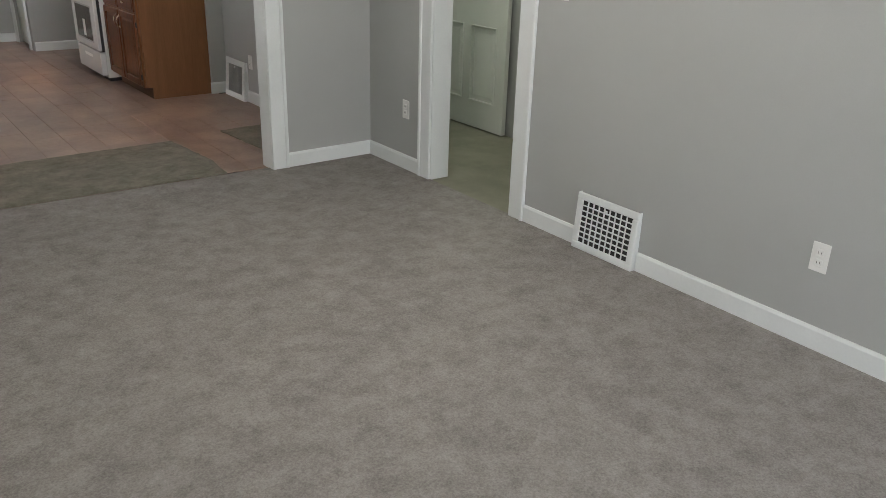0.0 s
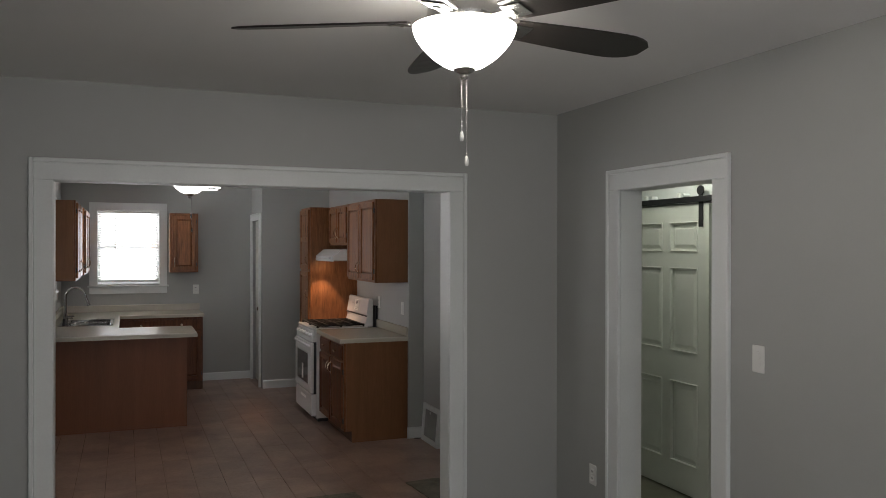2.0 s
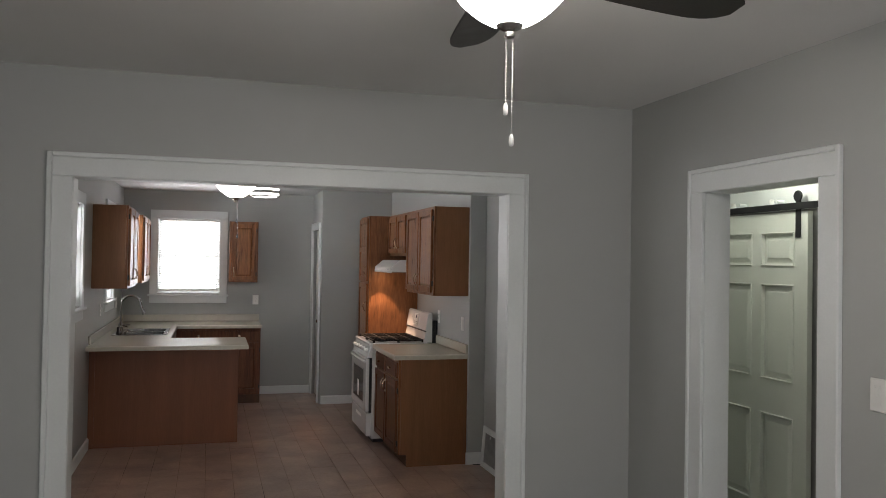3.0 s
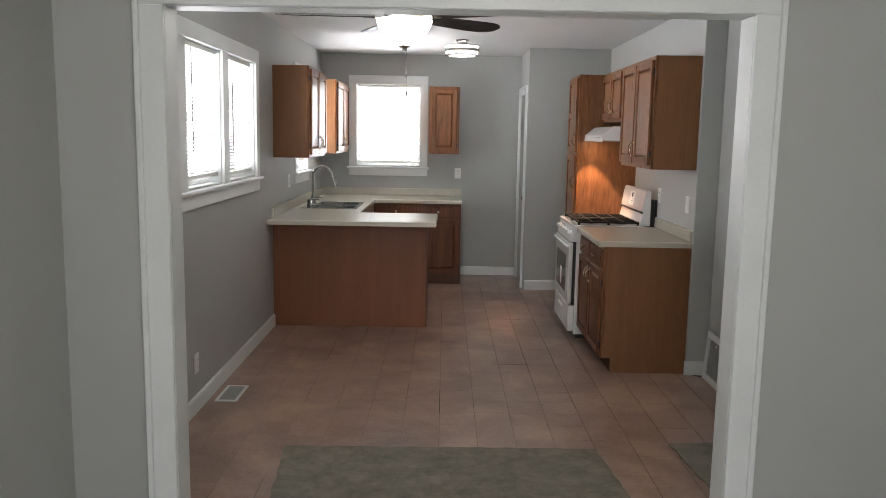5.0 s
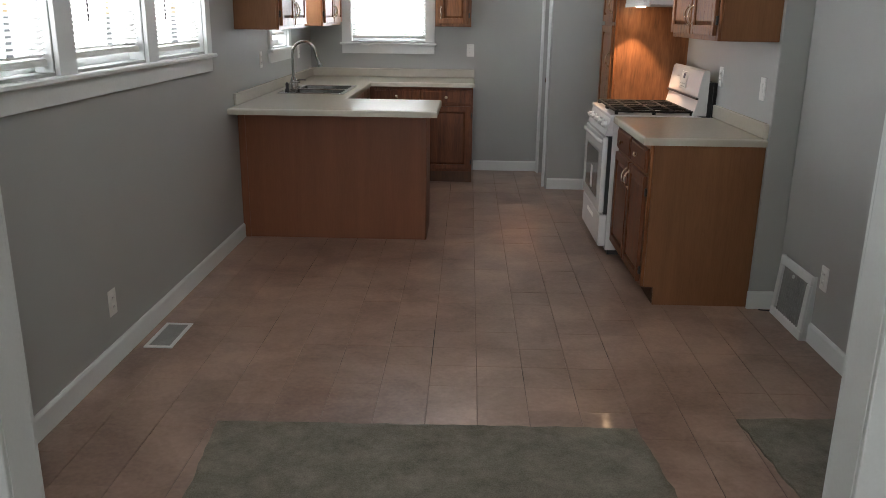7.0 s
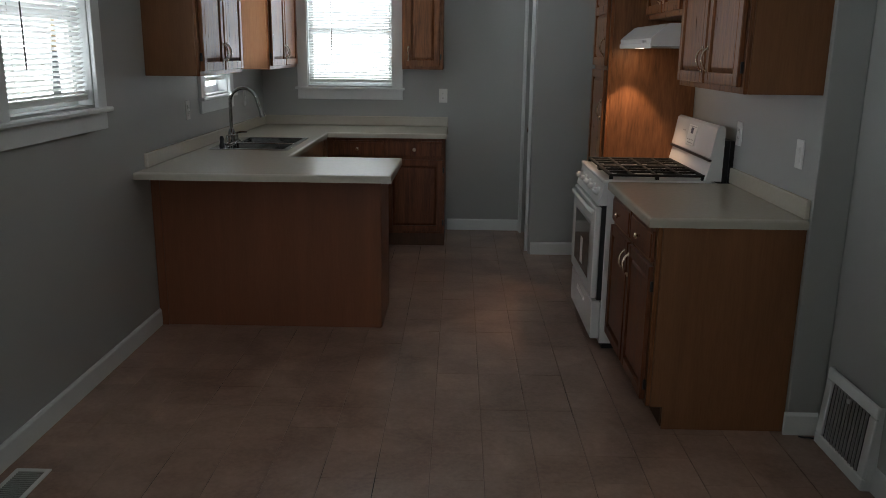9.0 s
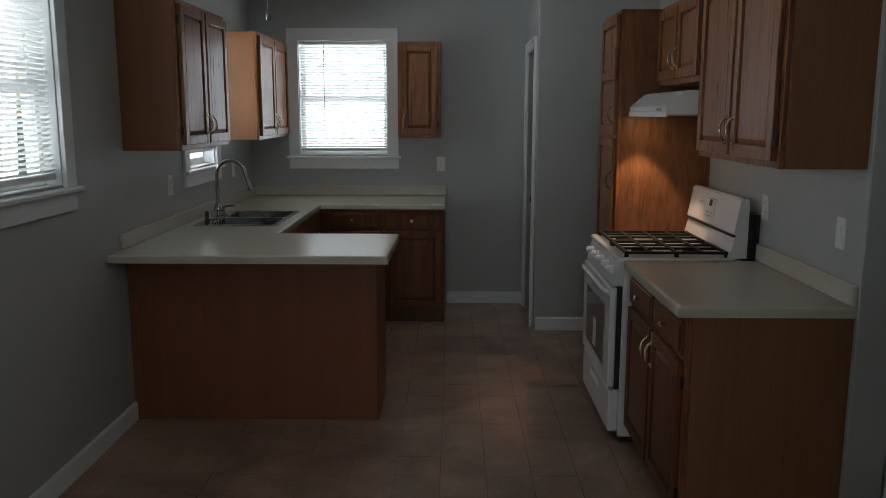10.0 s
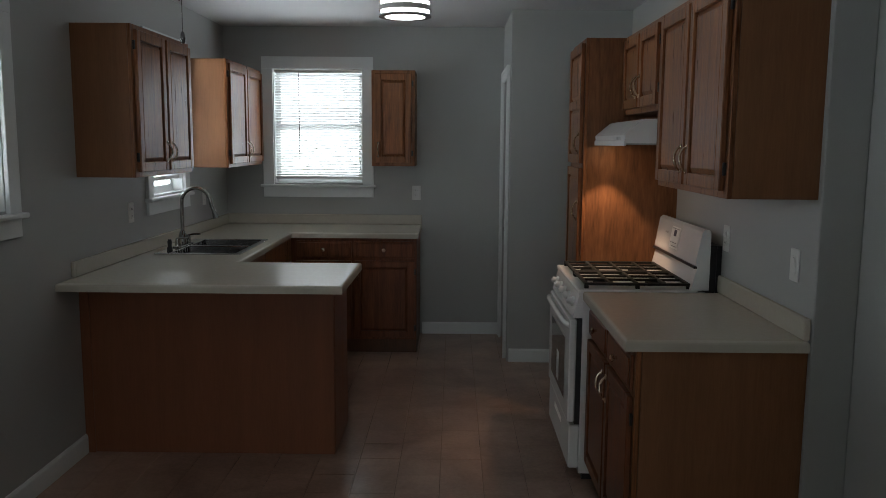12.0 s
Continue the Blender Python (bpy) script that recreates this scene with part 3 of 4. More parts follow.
for a, b in cols:
    for c, d in rws:
        bm = bmesh.new()
        o, i = [(a + 0.022, c + 0.022), (b - 0.022, c + 0.022), (b - 0.022, d - 0.022), (a + 0.022, d - 0.022)], 0.028
        va = [bm.verts.new((4.056, p, q)) for p, q in o]
        vb = [bm.verts.new((4.040, p + (i if k in (0, 3) else -i), q + (i if k < 2 else -i))) for k, (p, q) in enumerate(o)]
        bm.faces.new(vb)
        bm.faces.new(va[::-1])
        for k in range(4):
            bm.faces.new((va[k], va[(k + 1) % 4], vb[(k + 1) % 4], vb[k]))
        part("raised_panel", bm, DOORW, t)
        bm = bmesh.new()
        for lo, hi in (((a, c), (b, c + 0.010)), ((a, d - 0.010), (b, d)), ((a, c + 0.010), (a + 0.010, d - 0.010)), ((b - 0.010, c + 0.010), (b, d - 0.010))):
            box(bm, (4.027, *lo), (4.0555, *hi), 0.003)
        part("moulding", bm, DOORW, t)
for yy in (4.62, 5.35):
    bm = boxes(((4.027, yy - 0.022, 1.86), (4.0335, yy + 0.022, 2.10)), bevel=0.002)
    lathe(bm, [(0.032, -0.006), (0.034, 0), (0.032, 0.006)], (0, 0, 0), 20, pose(4.027, yy, 2.105, 0, 90, 0))
    part("hanger_strap", bm, BLACKMETAL, t, "black steel hanger strap")
t = thing("door_rail", (4.0, 4.95, 2.03), "black steel barn door rail on a white board", "door rail")
part("rail", boxes(((4.012, 4.40, 2.026), (4.020, 5.9, 2.066)), bevel=0.002), BLACKMETAL, t)
for yy in (4.80, 5.16):
    bm = bmesh.new()
    lathe(bm, [(0.004, 0), (0.014, 0.0), (0.014, 0.056), (0.004, 0.056)], (0, 0, 0), 14, pose(4.018, yy, 2.080, 0, 90, 0))
    part("standoff", bm, TRIM, t, "white round standoff")
part("header_board", boxes(((4.075, 4.36, 2.03), (HX, 5.95, 2.17)), bevel=0.003), TRIM, t)
for yy in (4.46, 4.86, 5.26, 5.66):
    bm = bmesh.new()
    tube(bm, [(4.012, yy, 2.046), (4.078, yy, 2.046)], 0.011, 10)
    part("standoff", bm, BLACKMETAL, t)
for yy in (4.87, 5.25):
    bm = bmesh.new()
    lathe(bm, [(0.016, 0), (0.018, 0.012), (0.015, 0.036), (0.008, 0.040)], (4.045, yy, 2.062), 16)
    part("cap", bm, PLASTIC, t, "white plastic cap", True)
solid("trim_hall_casing", boxes(((HX - 0.018, 4.36, 0), (HX, 4.47, 2.03)), bevel=0.003), TRIM, "white casing beside the sliding door", "door casing")
# unseen globe added to go with the hall fill light
t = thing("hall_fill_fitting", (3.55, 4.15, KCEIL), "unseen frosted globe added with the hall fill light", "ceiling lamp")
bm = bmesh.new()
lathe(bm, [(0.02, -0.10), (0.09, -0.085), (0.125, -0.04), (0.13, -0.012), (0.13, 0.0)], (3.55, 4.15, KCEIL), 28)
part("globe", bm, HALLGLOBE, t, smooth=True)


# ---- ceiling fans ----
def ceiling_fan(c, ceil, blade_z, bowl_bottom, turn, glow, label, pulls, chain, fob):
    x, y = c
    t = thing("ceiling_fan", (x, y, ceil), label, "ceiling fan", "ceiling fans")
    bm = bmesh.new()
    lathe(bm, [(0.035, -0.055), (0.068, -0.045), (0.078, -0.01), (0.078, 0.0)], (x, y, ceil), 32)
    part("canopy", bm, CHROME, t, smooth=True)
    top = blade_z + 0.075
    if ceil - 0.05 > top:
        bm = bmesh.new()
        tube(bm, [(x, y, top - 0.01), (x, y, ceil - 0.05)], 0.0135, 12)
        part("downrod", bm, CHROME, t, smooth=True)
    bm = bmesh.new()
    lathe(bm, [(0.07, -0.035), (0.105, -0.028), (0.118, 0.0), (0.112, 0.045), (0.07, 0.072), (0.03, 0.078)], (x, y, blade_z), 36)
    part("motor_housing", bm, CHROME, t, smooth=True)
    bt = blade_z - 0.02
    bm = bmesh.new()
    lathe(bm, [(0.06, -0.02), (0.085, -0.012), (0.085, 0.004), (0.06, 0.01)], (x, y, blade_z - 0.03), 32)
    part("switch_cup", bm, CHROME, t, smooth=True)
    h = bt - bowl_bottom
    bm = bmesh.new()
    prof = [(0.026 + 0.134 * math.sin(math.pi / 2 * s) ** 0.62 * (0.86 + 0.14 * s), h * s) for s in [k / 14 for k in range(15)]] + [(0.150, h + 0.004)]
    lathe(bm, prof, (x, y, bowl_bottom), 40)
    part("bowl", bm, glow, t, "lit frosted glass bowl", True)
    bm = bmesh.new()
    lathe(bm, [(0.005, -0.03), (0.013, -0.026), (0.012, -0.014), (0.030, -0.004), (0.036, 0.006), (0.03, 0.012)], (x, y, bowl_bottom), 24)
    part("finial", bm, CHROME, t, smooth=True)
    for k in range(5):
        m = pose(x, y, blade_z, 0, 0, turn + 72 * k) @ pose(0, 0, 0, -13, 0, 0)
        n = 20
        bm = bmesh.new()
        edge = []
        for i in range(n + 1):
            s = i / n
            r = 0.17 + 0.56 * s
            hw = 0.054 + 0.026 * math.sin(min(1, s * 1.15) * math.pi * 0.5)
            if s > 0.72:
                hw *= math.sqrt(max(0.02, 1 - ((s - 0.72) / 0.28) ** 2.6 * 0.86))
            edge.append((r, hw))
        outline = [(r, hw) for r, hw in edge] + [(r, -hw) for r, hw in reversed(edge)]
        prism(bm, outline, "z", -0.003, 0.003, m)
        b = part("blade", bm, BLADE, t, "dark walnut fan blade")
        bm = bmesh.new()
        box(bm, (0.095, -0.016, -0.012), (0.20, 0.016, -0.004), 0.003, m)
        box(bm, (0.165, -0.036, -0.0085), (0.235, 0.036, -0.0035), 0.002, m)
        part("blade_iron", bm, CHROME, t)
    for dx, dy, zb in pulls:
        bm = bmesh.new()
        tube(bm, [(x + dx, y + dy, bowl_bottom - 0.004), (x + dx, y + dy, zb + 0.03)], 0.0011, 6)
        z = bowl_bottom - 0.04
        while z > zb + 0.03:
            lathe(bm, [(0.0006, -0.002), (0.0020, 0), (0.0006, 0.002)], (x + dx, y + dy, z), 6)
            z -= 0.012
        part("pull_chain", bm, chain, t)
        bm = bmesh.new()
        lathe(bm, [(0.003, -0.014), (0.0058, -0.011), (0.0065, 0.0), (0.005, 0.010), (0.002, 0.016)], (x + dx, y + dy, zb + 0.014), 12)
        part("pull_knob", bm, fob, t, smooth=True)
    return t


ceiling_fan((1.40, 2.50), LCEIL, 2.412, 2.263, 8, BOWL, "dark five-blade ceiling fan with lit bowl, living room", ((-0.008, 0.0, 2.045), (0.010, 0.004, 1.97)), CHROME, PLASTIC)
# kitchen pulls take darker chrome, putting their backlit look in the colour
ceiling_fan((0.875, 6.44), KCEIL, 2.270, 2.106, 40, BOWL2, "dark five-blade ceiling fan with lit bowl, kitchen", ((0.009, 0.0, 1.93), (0.014, 0.004, 1.825)), FAUCETCHROME, FAUCETCHROME)

# drum ceiling light
c = (1.265, 9.495)
t = thing("ceiling_light", (*c, KCEIL), "banded chrome and white drum ceiling light, lit", "ceiling light")
bm = bmesh.new()
lathe(bm, [(0.04, -0.052), (0.045, -0.02), (0.06, -0.012), (0.065, 0.0)], (*c, KCEIL), 32)
part("canopy", bm, CHROME, t, smooth=True)
bm = bmesh.new()
lathe(bm, [(0.10, -0.150), (0.150, -0.146), (0.152, -0.052), (0.05, -0.050)], (*c, KCEIL), 44)
part("diffuser", bm, DRUM, t, "lit white acrylic drum", True)
for zz, hh in ((-0.143, 0.010), (-0.098, 0.030), (-0.056, 0.012)):
    bm = bmesh.new()
    lathe(bm, [(0.1525, -hh / 2), (0.163, -hh / 2), (0.163, hh / 2), (0.1525, hh / 2)], (*c, KCEIL + zz), 44)
    part("band", bm, CHROME, t, "chrome band", True)


# ---- cabinets ----
def frame_m(o, u, n):
    """Local axes: x along u, y up, z out along n, from the point o."""
    u, n = Vector(u), Vector(n)
    z = Vector((0, 0, 1))
    return Matrix(((u.x, z.x, n.x, o[0]), (u.y, z.y, n.y, o[1]), (u.z, z.z, n.z, o[2]), (0, 0, 0, 1)))


def panel_door(parent, o, u, n, w, h, handle=None, rails=(), name="door", wood=None):
    """A framed door with raised panels. handle: (x, y) of the pull's middle in the door."""
    m = frame_m(o, u, n)
    s, d = 0.048, 0.021
    bm = bmesh.new()
    box(bm, (0, 0, 0), (s, h, d), 0.003, m)
    box(bm, (w - s, 0, 0), (w, h, d), 0.003, m)
    cuts = [0] + [r for r in rails] + [h - s]
    for c0 in cuts:
        box(bm, (s, c0, 0), (w - s, c0 + s, d - 0.0005), 0.0025, m)
    bays = [(a + s, b) for a, b in zip(cuts, cuts[1:])]
    wood = wood or OAK
    door = part(name, bm, wood, parent)
    for a, b in bays:
        bm = bmesh.new()
        i = 0.022
        o1 = [(s - 0.001, a - 0.001), (w - s + 0.001, a - 0.001), (w - s + 0.001, b + 0.001), (s - 0.001, b + 0.001)]
        va = [bm.verts.new(m @ Vector((p, q, 0.003))) for p, q in o1]
        vb = [bm.verts.new(m @ Vector((p + (i if k in (0, 3) else -i), q + (i if k < 2 else -i), 0.0155))) for k, (p, q) in enumerate(o1)]
        bm.faces.new(vb)
        for k in range(4):
            bm.faces.new((va[k], va[(k + 1) % 4], vb[(k + 1) % 4], vb[k]))
        part("raised_panel", bm, wood, door)
    if handle:
        pull(door, m, *handle, d)
    return door


def pull(door, m, x, y, d):
    """An arched bow pull, upright, with leaf-shaped feet."""
    bm = bmesh.new()
    pts, rad = [], []
    for i in range(11):
        s = i / 10
        pts.append((x + 0.004 * math.sin(s * 2 * math.pi), y - 0.048 + 0.096 * s, d + 0.004 + 0.022 * math.sin(s * math.pi) ** 0.7))
        rad.append(0.0035 + 0.002 * math.sin(s * math.pi))
    tube(bm, pts, rad, 8, m)
    for e in (-0.048, 0.048):
        box(bm, (x - 0.007, y + e - 0.010, d), (x + 0.007, y + e + 0.010, d + 0.005), 0.002, m)
    part("handle", bm, BRASS, door, "antique nickel bow pull", True)


def knob(parent, m, x, y, d):
    bm = bmesh.new()
    lathe(bm, [(0.006, 0), (0.006, 0.010), (0.014, 0.016), (0.0145, 0.021), (0.008, 0.026)], (0, 0, 0), 16, m @ pose(x, y, d))
    part("knob", bm, BRASS, parent, "antique nickel knob", True)


def drawer_front(parent, o, u, n, w, h, wood=None):
    m = frame_m(o, u, n)
    bm = bmesh.new()
    box(bm, (0, 0, 0), (w, h, 0.013), 0.003, m)
    box(bm, (0.012, 0.012, 0.013), (w - 0.012, h - 0.012, 0.019), 0.004, m)
    f = part("drawer_front", bm, wood or OAK, parent)
    knob(f, m, w / 2, h / 2, 0.019)
    return f


def hinges(parent, m, x, ys):
    for y in ys:
        bm = bmesh.new()
        box(bm, (x - 0.006, y - 0.022, 0.001), (x + 0.006, y + 0.022, 0.012), 0.002, m)
        part("hinge", bm, BLACKMETAL, parent)


def wall_cabinet(lo, hi, face, doors, label, flip=False):
    """A box cabinet. face: '+x', '-x' or '-y'; doors: how many."""
    t = thing("wall_cabinet", ((lo[0] + hi[0]) / 2, (lo[1] + hi[1]) / 2, lo[2]), label, "kitchen cabinet", "wall cabinets")
    bm = bmesh.new()
    box(bm, lo, hi, 0.0015)
    part("body", bm, OAKSIDE, t)
    d = 0.0006
    if face == "-x":
        o, u, n, w = (lo[0] - d, hi[1], lo[2]), (0, -1, 0), (-1, 0, 0), hi[1] - lo[1]
    elif face == "+x":
        o, u, n, w = (hi[0] + d, lo[1], lo[2]), (0, 1, 0), (1, 0, 0), hi[1] - lo[1]
    else:
        o, u, n, w = (lo[0], lo[1] - d, lo[2]), (1, 0, 0), (0, -1, 0), hi[0] - lo[0]
    h = hi[2] - lo[2]
    m = frame_m(o, u, n)
    bm = bmesh.new()
    s = 0.038
    for a, b in (((0, 0), (s, h)), ((w - s, 0), (w, h)), ((s, 0), (w - s, s)), ((s, h - s), (w - s, h))):
        box(bm, (*a, 0), (*b, 0.018), 0.0015, m)
    part("face_frame", bm, OAK, t)
    m2 = m @ Matrix.Translation((0, 0, 0.0185))
    ov = 0.026
    if doors == 1:
        p = m2 @ Vector((ov, ov, 0))
        panel_door(t, p, u, n, w - 2 * ov, h - 2 * ov, ((0.026 if not flip else w - 2 * ov - 0.026), 0.10))
        hinges(t, m2, w - ov + 0.006 if not flip else ov - 0.006, (0.10, h - 0.10))
    else:
        g = 0.026
        dw = (w - 2 * ov - g) / 2
        panel_door(t, m2 @ Vector((ov, ov, 0)), u, n, dw, h - 2 * ov, (dw - 0.026, 0.10))
        panel_door(t, m2 @ Vector((ov + dw + g, ov, 0)), u, n, dw, h - 2 * ov, (0.026, 0.10))
        hinges(t, m2, ov - 0.006, (0.10, h - 0.10))
        hinges(t, m2, w - ov + 0.006, (0.10, h - 0.10))
    return t


wall_cabinet((KX, 8.335, 1.400), (-0.012, 9.19, 2.145), "+x", 2, "honey oak double-door wall cabinet beside the sink window")
wall_cabinet((KX, 9.98, 1.400), (-0.012, KB, 2.145), "+x", 2, "honey oak double-door wall cabinet in the window corner")
wall_cabinet((0.938, 10.655, 1.400), (1.272, KB, 2.130), "-y", 1, "narrow honey oak wall cabinet beside the end window")
wall_cabinet((2.512, 7.085, 1.400), (2.80, 8.005, 2.145), "-x", 2, "honey oak double-door wall cabinet over the side counter")
wall_cabinet((2.512, 8.012, 1.735), (2.80, 8.785, 2.145), "-x", 2, "short honey oak wall cabinet over the range hood")

# pantry
t = thing("pantry_cabinet", (2.54, 9.03, 0), "tall honey oak pantry cabinet beside the range", "pantry cabinet")
part("body", boxes(((2.30, 8.795, 0.10), (2.80, 9.27, 2.145)), bevel=0.0015), PANTRYSIDE, t)
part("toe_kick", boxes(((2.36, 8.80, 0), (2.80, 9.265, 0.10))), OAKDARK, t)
bm = boxes(((2.281, 8.795, 0.10), (2.2995, 8.833, 2.145)), ((2.281, 9.232, 0.10), (2.2995, 9.27, 2.145)),
           ((2.281, 8.833, 0.10), (2.2995, 9.232, 0.14)), ((2.281, 8.833, 2.107), (2.2995, 9.232, 2.145)), ((2.281, 8.833, 1.445), (2.2995, 9.232, 1.483)), bevel=0.0015)
part("face_frame", bm, OAK, t)
panel_door(t, (2.2805, 9.252, 0.125), (0, -1, 0), (-1, 0, 0), 0.437, 1.325, (0.405, 1.09), (0.62,))
panel_door(t, (2.2805, 9.252, 1.475), (0, -1, 0), (-1, 0, 0), 0.437, 0.645, (0.405, 0.11), (0.30,))

# right base cabinet, with two drawers over two doors
t = thing("base_cabinet", (2.5, 7.53, 0), "honey oak base cabinet with two drawers and two doors", "kitchen cabinet", "base cabinets")
part("body", boxes(((2.232, 7.088, 0.10), (2.798, 7.985, 0.875)), bevel=0.0015), OAKSIDE, t)
bm = bmesh.new()
prism(bm, [(2.285, 0), (2.798, 0), (2.798, 0.875), (2.232, 0.875), (2.232, 0.10), (2.285, 0.10)], "y", 7.080, 7.0875)
part("end_panel", bm, OAKSIDE, t)
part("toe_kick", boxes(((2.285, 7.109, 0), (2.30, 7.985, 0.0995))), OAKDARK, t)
bm = boxes(((2.213, 7.088, 0.10), (2.2315, 7.128, 0.875)), ((2.213, 7.945, 0.10), (2.2315, 7.985, 0.875)), ((2.213, 7.517, 0.10), (2.2315, 7.556, 0.875)),
           *[((2.213, a, z), (2.2315, b, z + 0.034)) for a, b in ((7.128, 7.517), (7.556, 7.945)) for z in (0.10, 0.700, 0.841)], bevel=0.0015)
part("face_frame", bm, OAK, t)
for ya in (7.525, 7.962):
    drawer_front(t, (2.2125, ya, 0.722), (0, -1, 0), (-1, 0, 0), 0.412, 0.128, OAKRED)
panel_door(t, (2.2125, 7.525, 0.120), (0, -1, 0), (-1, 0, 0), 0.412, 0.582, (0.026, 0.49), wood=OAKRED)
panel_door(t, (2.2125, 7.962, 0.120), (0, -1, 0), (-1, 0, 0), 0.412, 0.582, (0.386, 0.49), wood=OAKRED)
hinges(t, frame_m((2.2125, 7.525, 0.12), (0, -1, 0), (-1, 0, 0)), 0.42, (0.07, 0.50))


def top(bm, outline, z0, z1, hole=None, bev=0.012):
    """A slab from an outline, with an opening, its upper edge rounded."""
    loops = []
    for ring in [outline] + ([hole] if hole else []):
        v = [bm.verts.new((x, y, z1)) for x, y in ring]
        loops.append([bm.edges.new((v[i], v[(i + 1) % len(v)])) for i in range(len(v))])
    r = bmesh.ops.triangle_fill(bm, use_beauty=True, edges=[e for lp in loops for e in lp])
    faces = [f for f in r["geom"] if isinstance(f, bmesh.types.BMFace)]
    for f in faces:
        if f.normal.z < 0:
            f.normal_flip()
    ex = bmesh.ops.extrude_face_region(bm, geom=faces)
    low = [v for v in ex["geom"] if isinstance(v, bmesh.types.BMVert)]
    for v in low:
        v.co.z = z0
    bmesh.ops.recalc_face_normals(bm, faces=bm.faces)
    bmesh.ops.bevel(bm, geom=[e for e in loops[0] if e.is_valid], offset=bev, segments=3, affect="EDGES", profile=0.5)


# right worktop
t = thing("countertop", (2.48, 7.53, 0.875), "beige laminate side countertop with a raised back edge", "countertop")
bm = bmesh.new()
top(bm, [(2.170, 7.068), (2.799, 7.068), (2.799, 7.990), (2.170, 7.990)], 0.8755, 0.915)
part("worktop", bm, LAMINATE, t)
part("backsplash", boxes(((2.776, 7.070, 0.9155), (2.799, 7.990, 0.995)), bevel=0.005), LAMINATE, t)

# peninsula, sink run and end run
PY, PX = 8.06, 1.06
t = thing("peninsula_cabinet", (0.35, 8.5, 0), "plain oak-veneered peninsula back under the counter overhang", "kitchen cabinet", "base cabinets")
part("back_panel", boxes(((KX + 0.016, 8.297, 0.0), (0.982, 8.315, 0.875)), bevel=0.002), PENPANEL, t)
part("body", boxes(((KX + 0.002, 8.3155, 0.10), (0.970, 8.78, 0.875))), OAKSIDE, t)
part("end_panel", boxes(((0.9705, 8.3155, 0.0), (0.984, 8.78, 0.875)), bevel=0.001), PENPANEL, t)
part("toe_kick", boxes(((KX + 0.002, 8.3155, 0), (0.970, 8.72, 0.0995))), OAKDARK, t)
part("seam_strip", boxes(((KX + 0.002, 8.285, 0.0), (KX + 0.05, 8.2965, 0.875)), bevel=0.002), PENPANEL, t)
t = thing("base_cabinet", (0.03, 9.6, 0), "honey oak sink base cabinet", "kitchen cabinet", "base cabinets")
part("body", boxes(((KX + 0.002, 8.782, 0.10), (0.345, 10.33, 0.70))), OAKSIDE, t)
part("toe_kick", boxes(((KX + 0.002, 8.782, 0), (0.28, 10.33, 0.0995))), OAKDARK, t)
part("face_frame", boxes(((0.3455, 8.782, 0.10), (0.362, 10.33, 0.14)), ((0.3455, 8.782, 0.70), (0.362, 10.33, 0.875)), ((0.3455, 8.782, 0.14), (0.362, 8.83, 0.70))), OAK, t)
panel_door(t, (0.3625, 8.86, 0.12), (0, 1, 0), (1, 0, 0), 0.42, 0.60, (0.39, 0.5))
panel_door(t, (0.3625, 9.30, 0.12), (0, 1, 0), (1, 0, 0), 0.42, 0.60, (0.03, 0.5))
t = thing("base_cabinet", (0.8, 10.6, 0), "oak end base cabinet with drawers, shade kept in its dark tone", "kitchen cabinet", "base cabinets")
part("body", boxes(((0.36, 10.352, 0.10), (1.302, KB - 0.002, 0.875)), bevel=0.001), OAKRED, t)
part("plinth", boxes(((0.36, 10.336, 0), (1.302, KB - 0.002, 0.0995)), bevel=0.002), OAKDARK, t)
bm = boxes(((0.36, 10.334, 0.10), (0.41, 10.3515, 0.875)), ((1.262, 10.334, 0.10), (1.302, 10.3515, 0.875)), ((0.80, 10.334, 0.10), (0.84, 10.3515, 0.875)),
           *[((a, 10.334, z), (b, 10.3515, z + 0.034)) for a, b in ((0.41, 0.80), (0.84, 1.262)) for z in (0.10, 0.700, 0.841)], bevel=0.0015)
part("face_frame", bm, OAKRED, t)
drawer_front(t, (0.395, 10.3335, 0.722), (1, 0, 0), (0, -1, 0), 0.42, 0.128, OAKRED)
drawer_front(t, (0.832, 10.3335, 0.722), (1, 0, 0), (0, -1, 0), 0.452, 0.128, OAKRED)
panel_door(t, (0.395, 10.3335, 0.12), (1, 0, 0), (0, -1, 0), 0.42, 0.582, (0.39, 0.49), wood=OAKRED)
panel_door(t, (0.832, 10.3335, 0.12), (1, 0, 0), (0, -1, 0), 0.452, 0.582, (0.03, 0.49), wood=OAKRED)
hinges(t, frame_m((0.832, 10.3335, 0.12), (1, 0, 0), (0, -1, 0)), 0.459, (0.07, 0.50))

SINK = (-0.195, 0.315, 9.06, 9.80)
t = thing("countertop", (0.3, 9.3, 0.875), "beige laminate U-shaped countertop with a raised back edge", "countertop")
bm = bmesh.new()
top(bm, [(KX + 0.001, PY), (PX, PY), (PX + 0.006, 8.80), (0.375, 8.80), (0.375, 10.29), (1.315, 10.29), (1.315, KB - 0.001), (KX + 0.001, KB - 0.001)],
    0.8755, 0.915, [(SINK[0] + 0.02, SINK[2] + 0.02), (SINK[1] - 0.02, SINK[2] + 0.02), (SINK[1] - 0.02, SINK[3] - 0.02), (SINK[0] + 0.02, SINK[3] - 0.02)])
part("worktop", bm, LAMINATE, t)
part("backsplash", boxes(((KX + 0.001, 8.22, 0.9155), (KX + 0.024, KB - 0.026, 0.995)), bevel=0.005), LAMINATE, t)
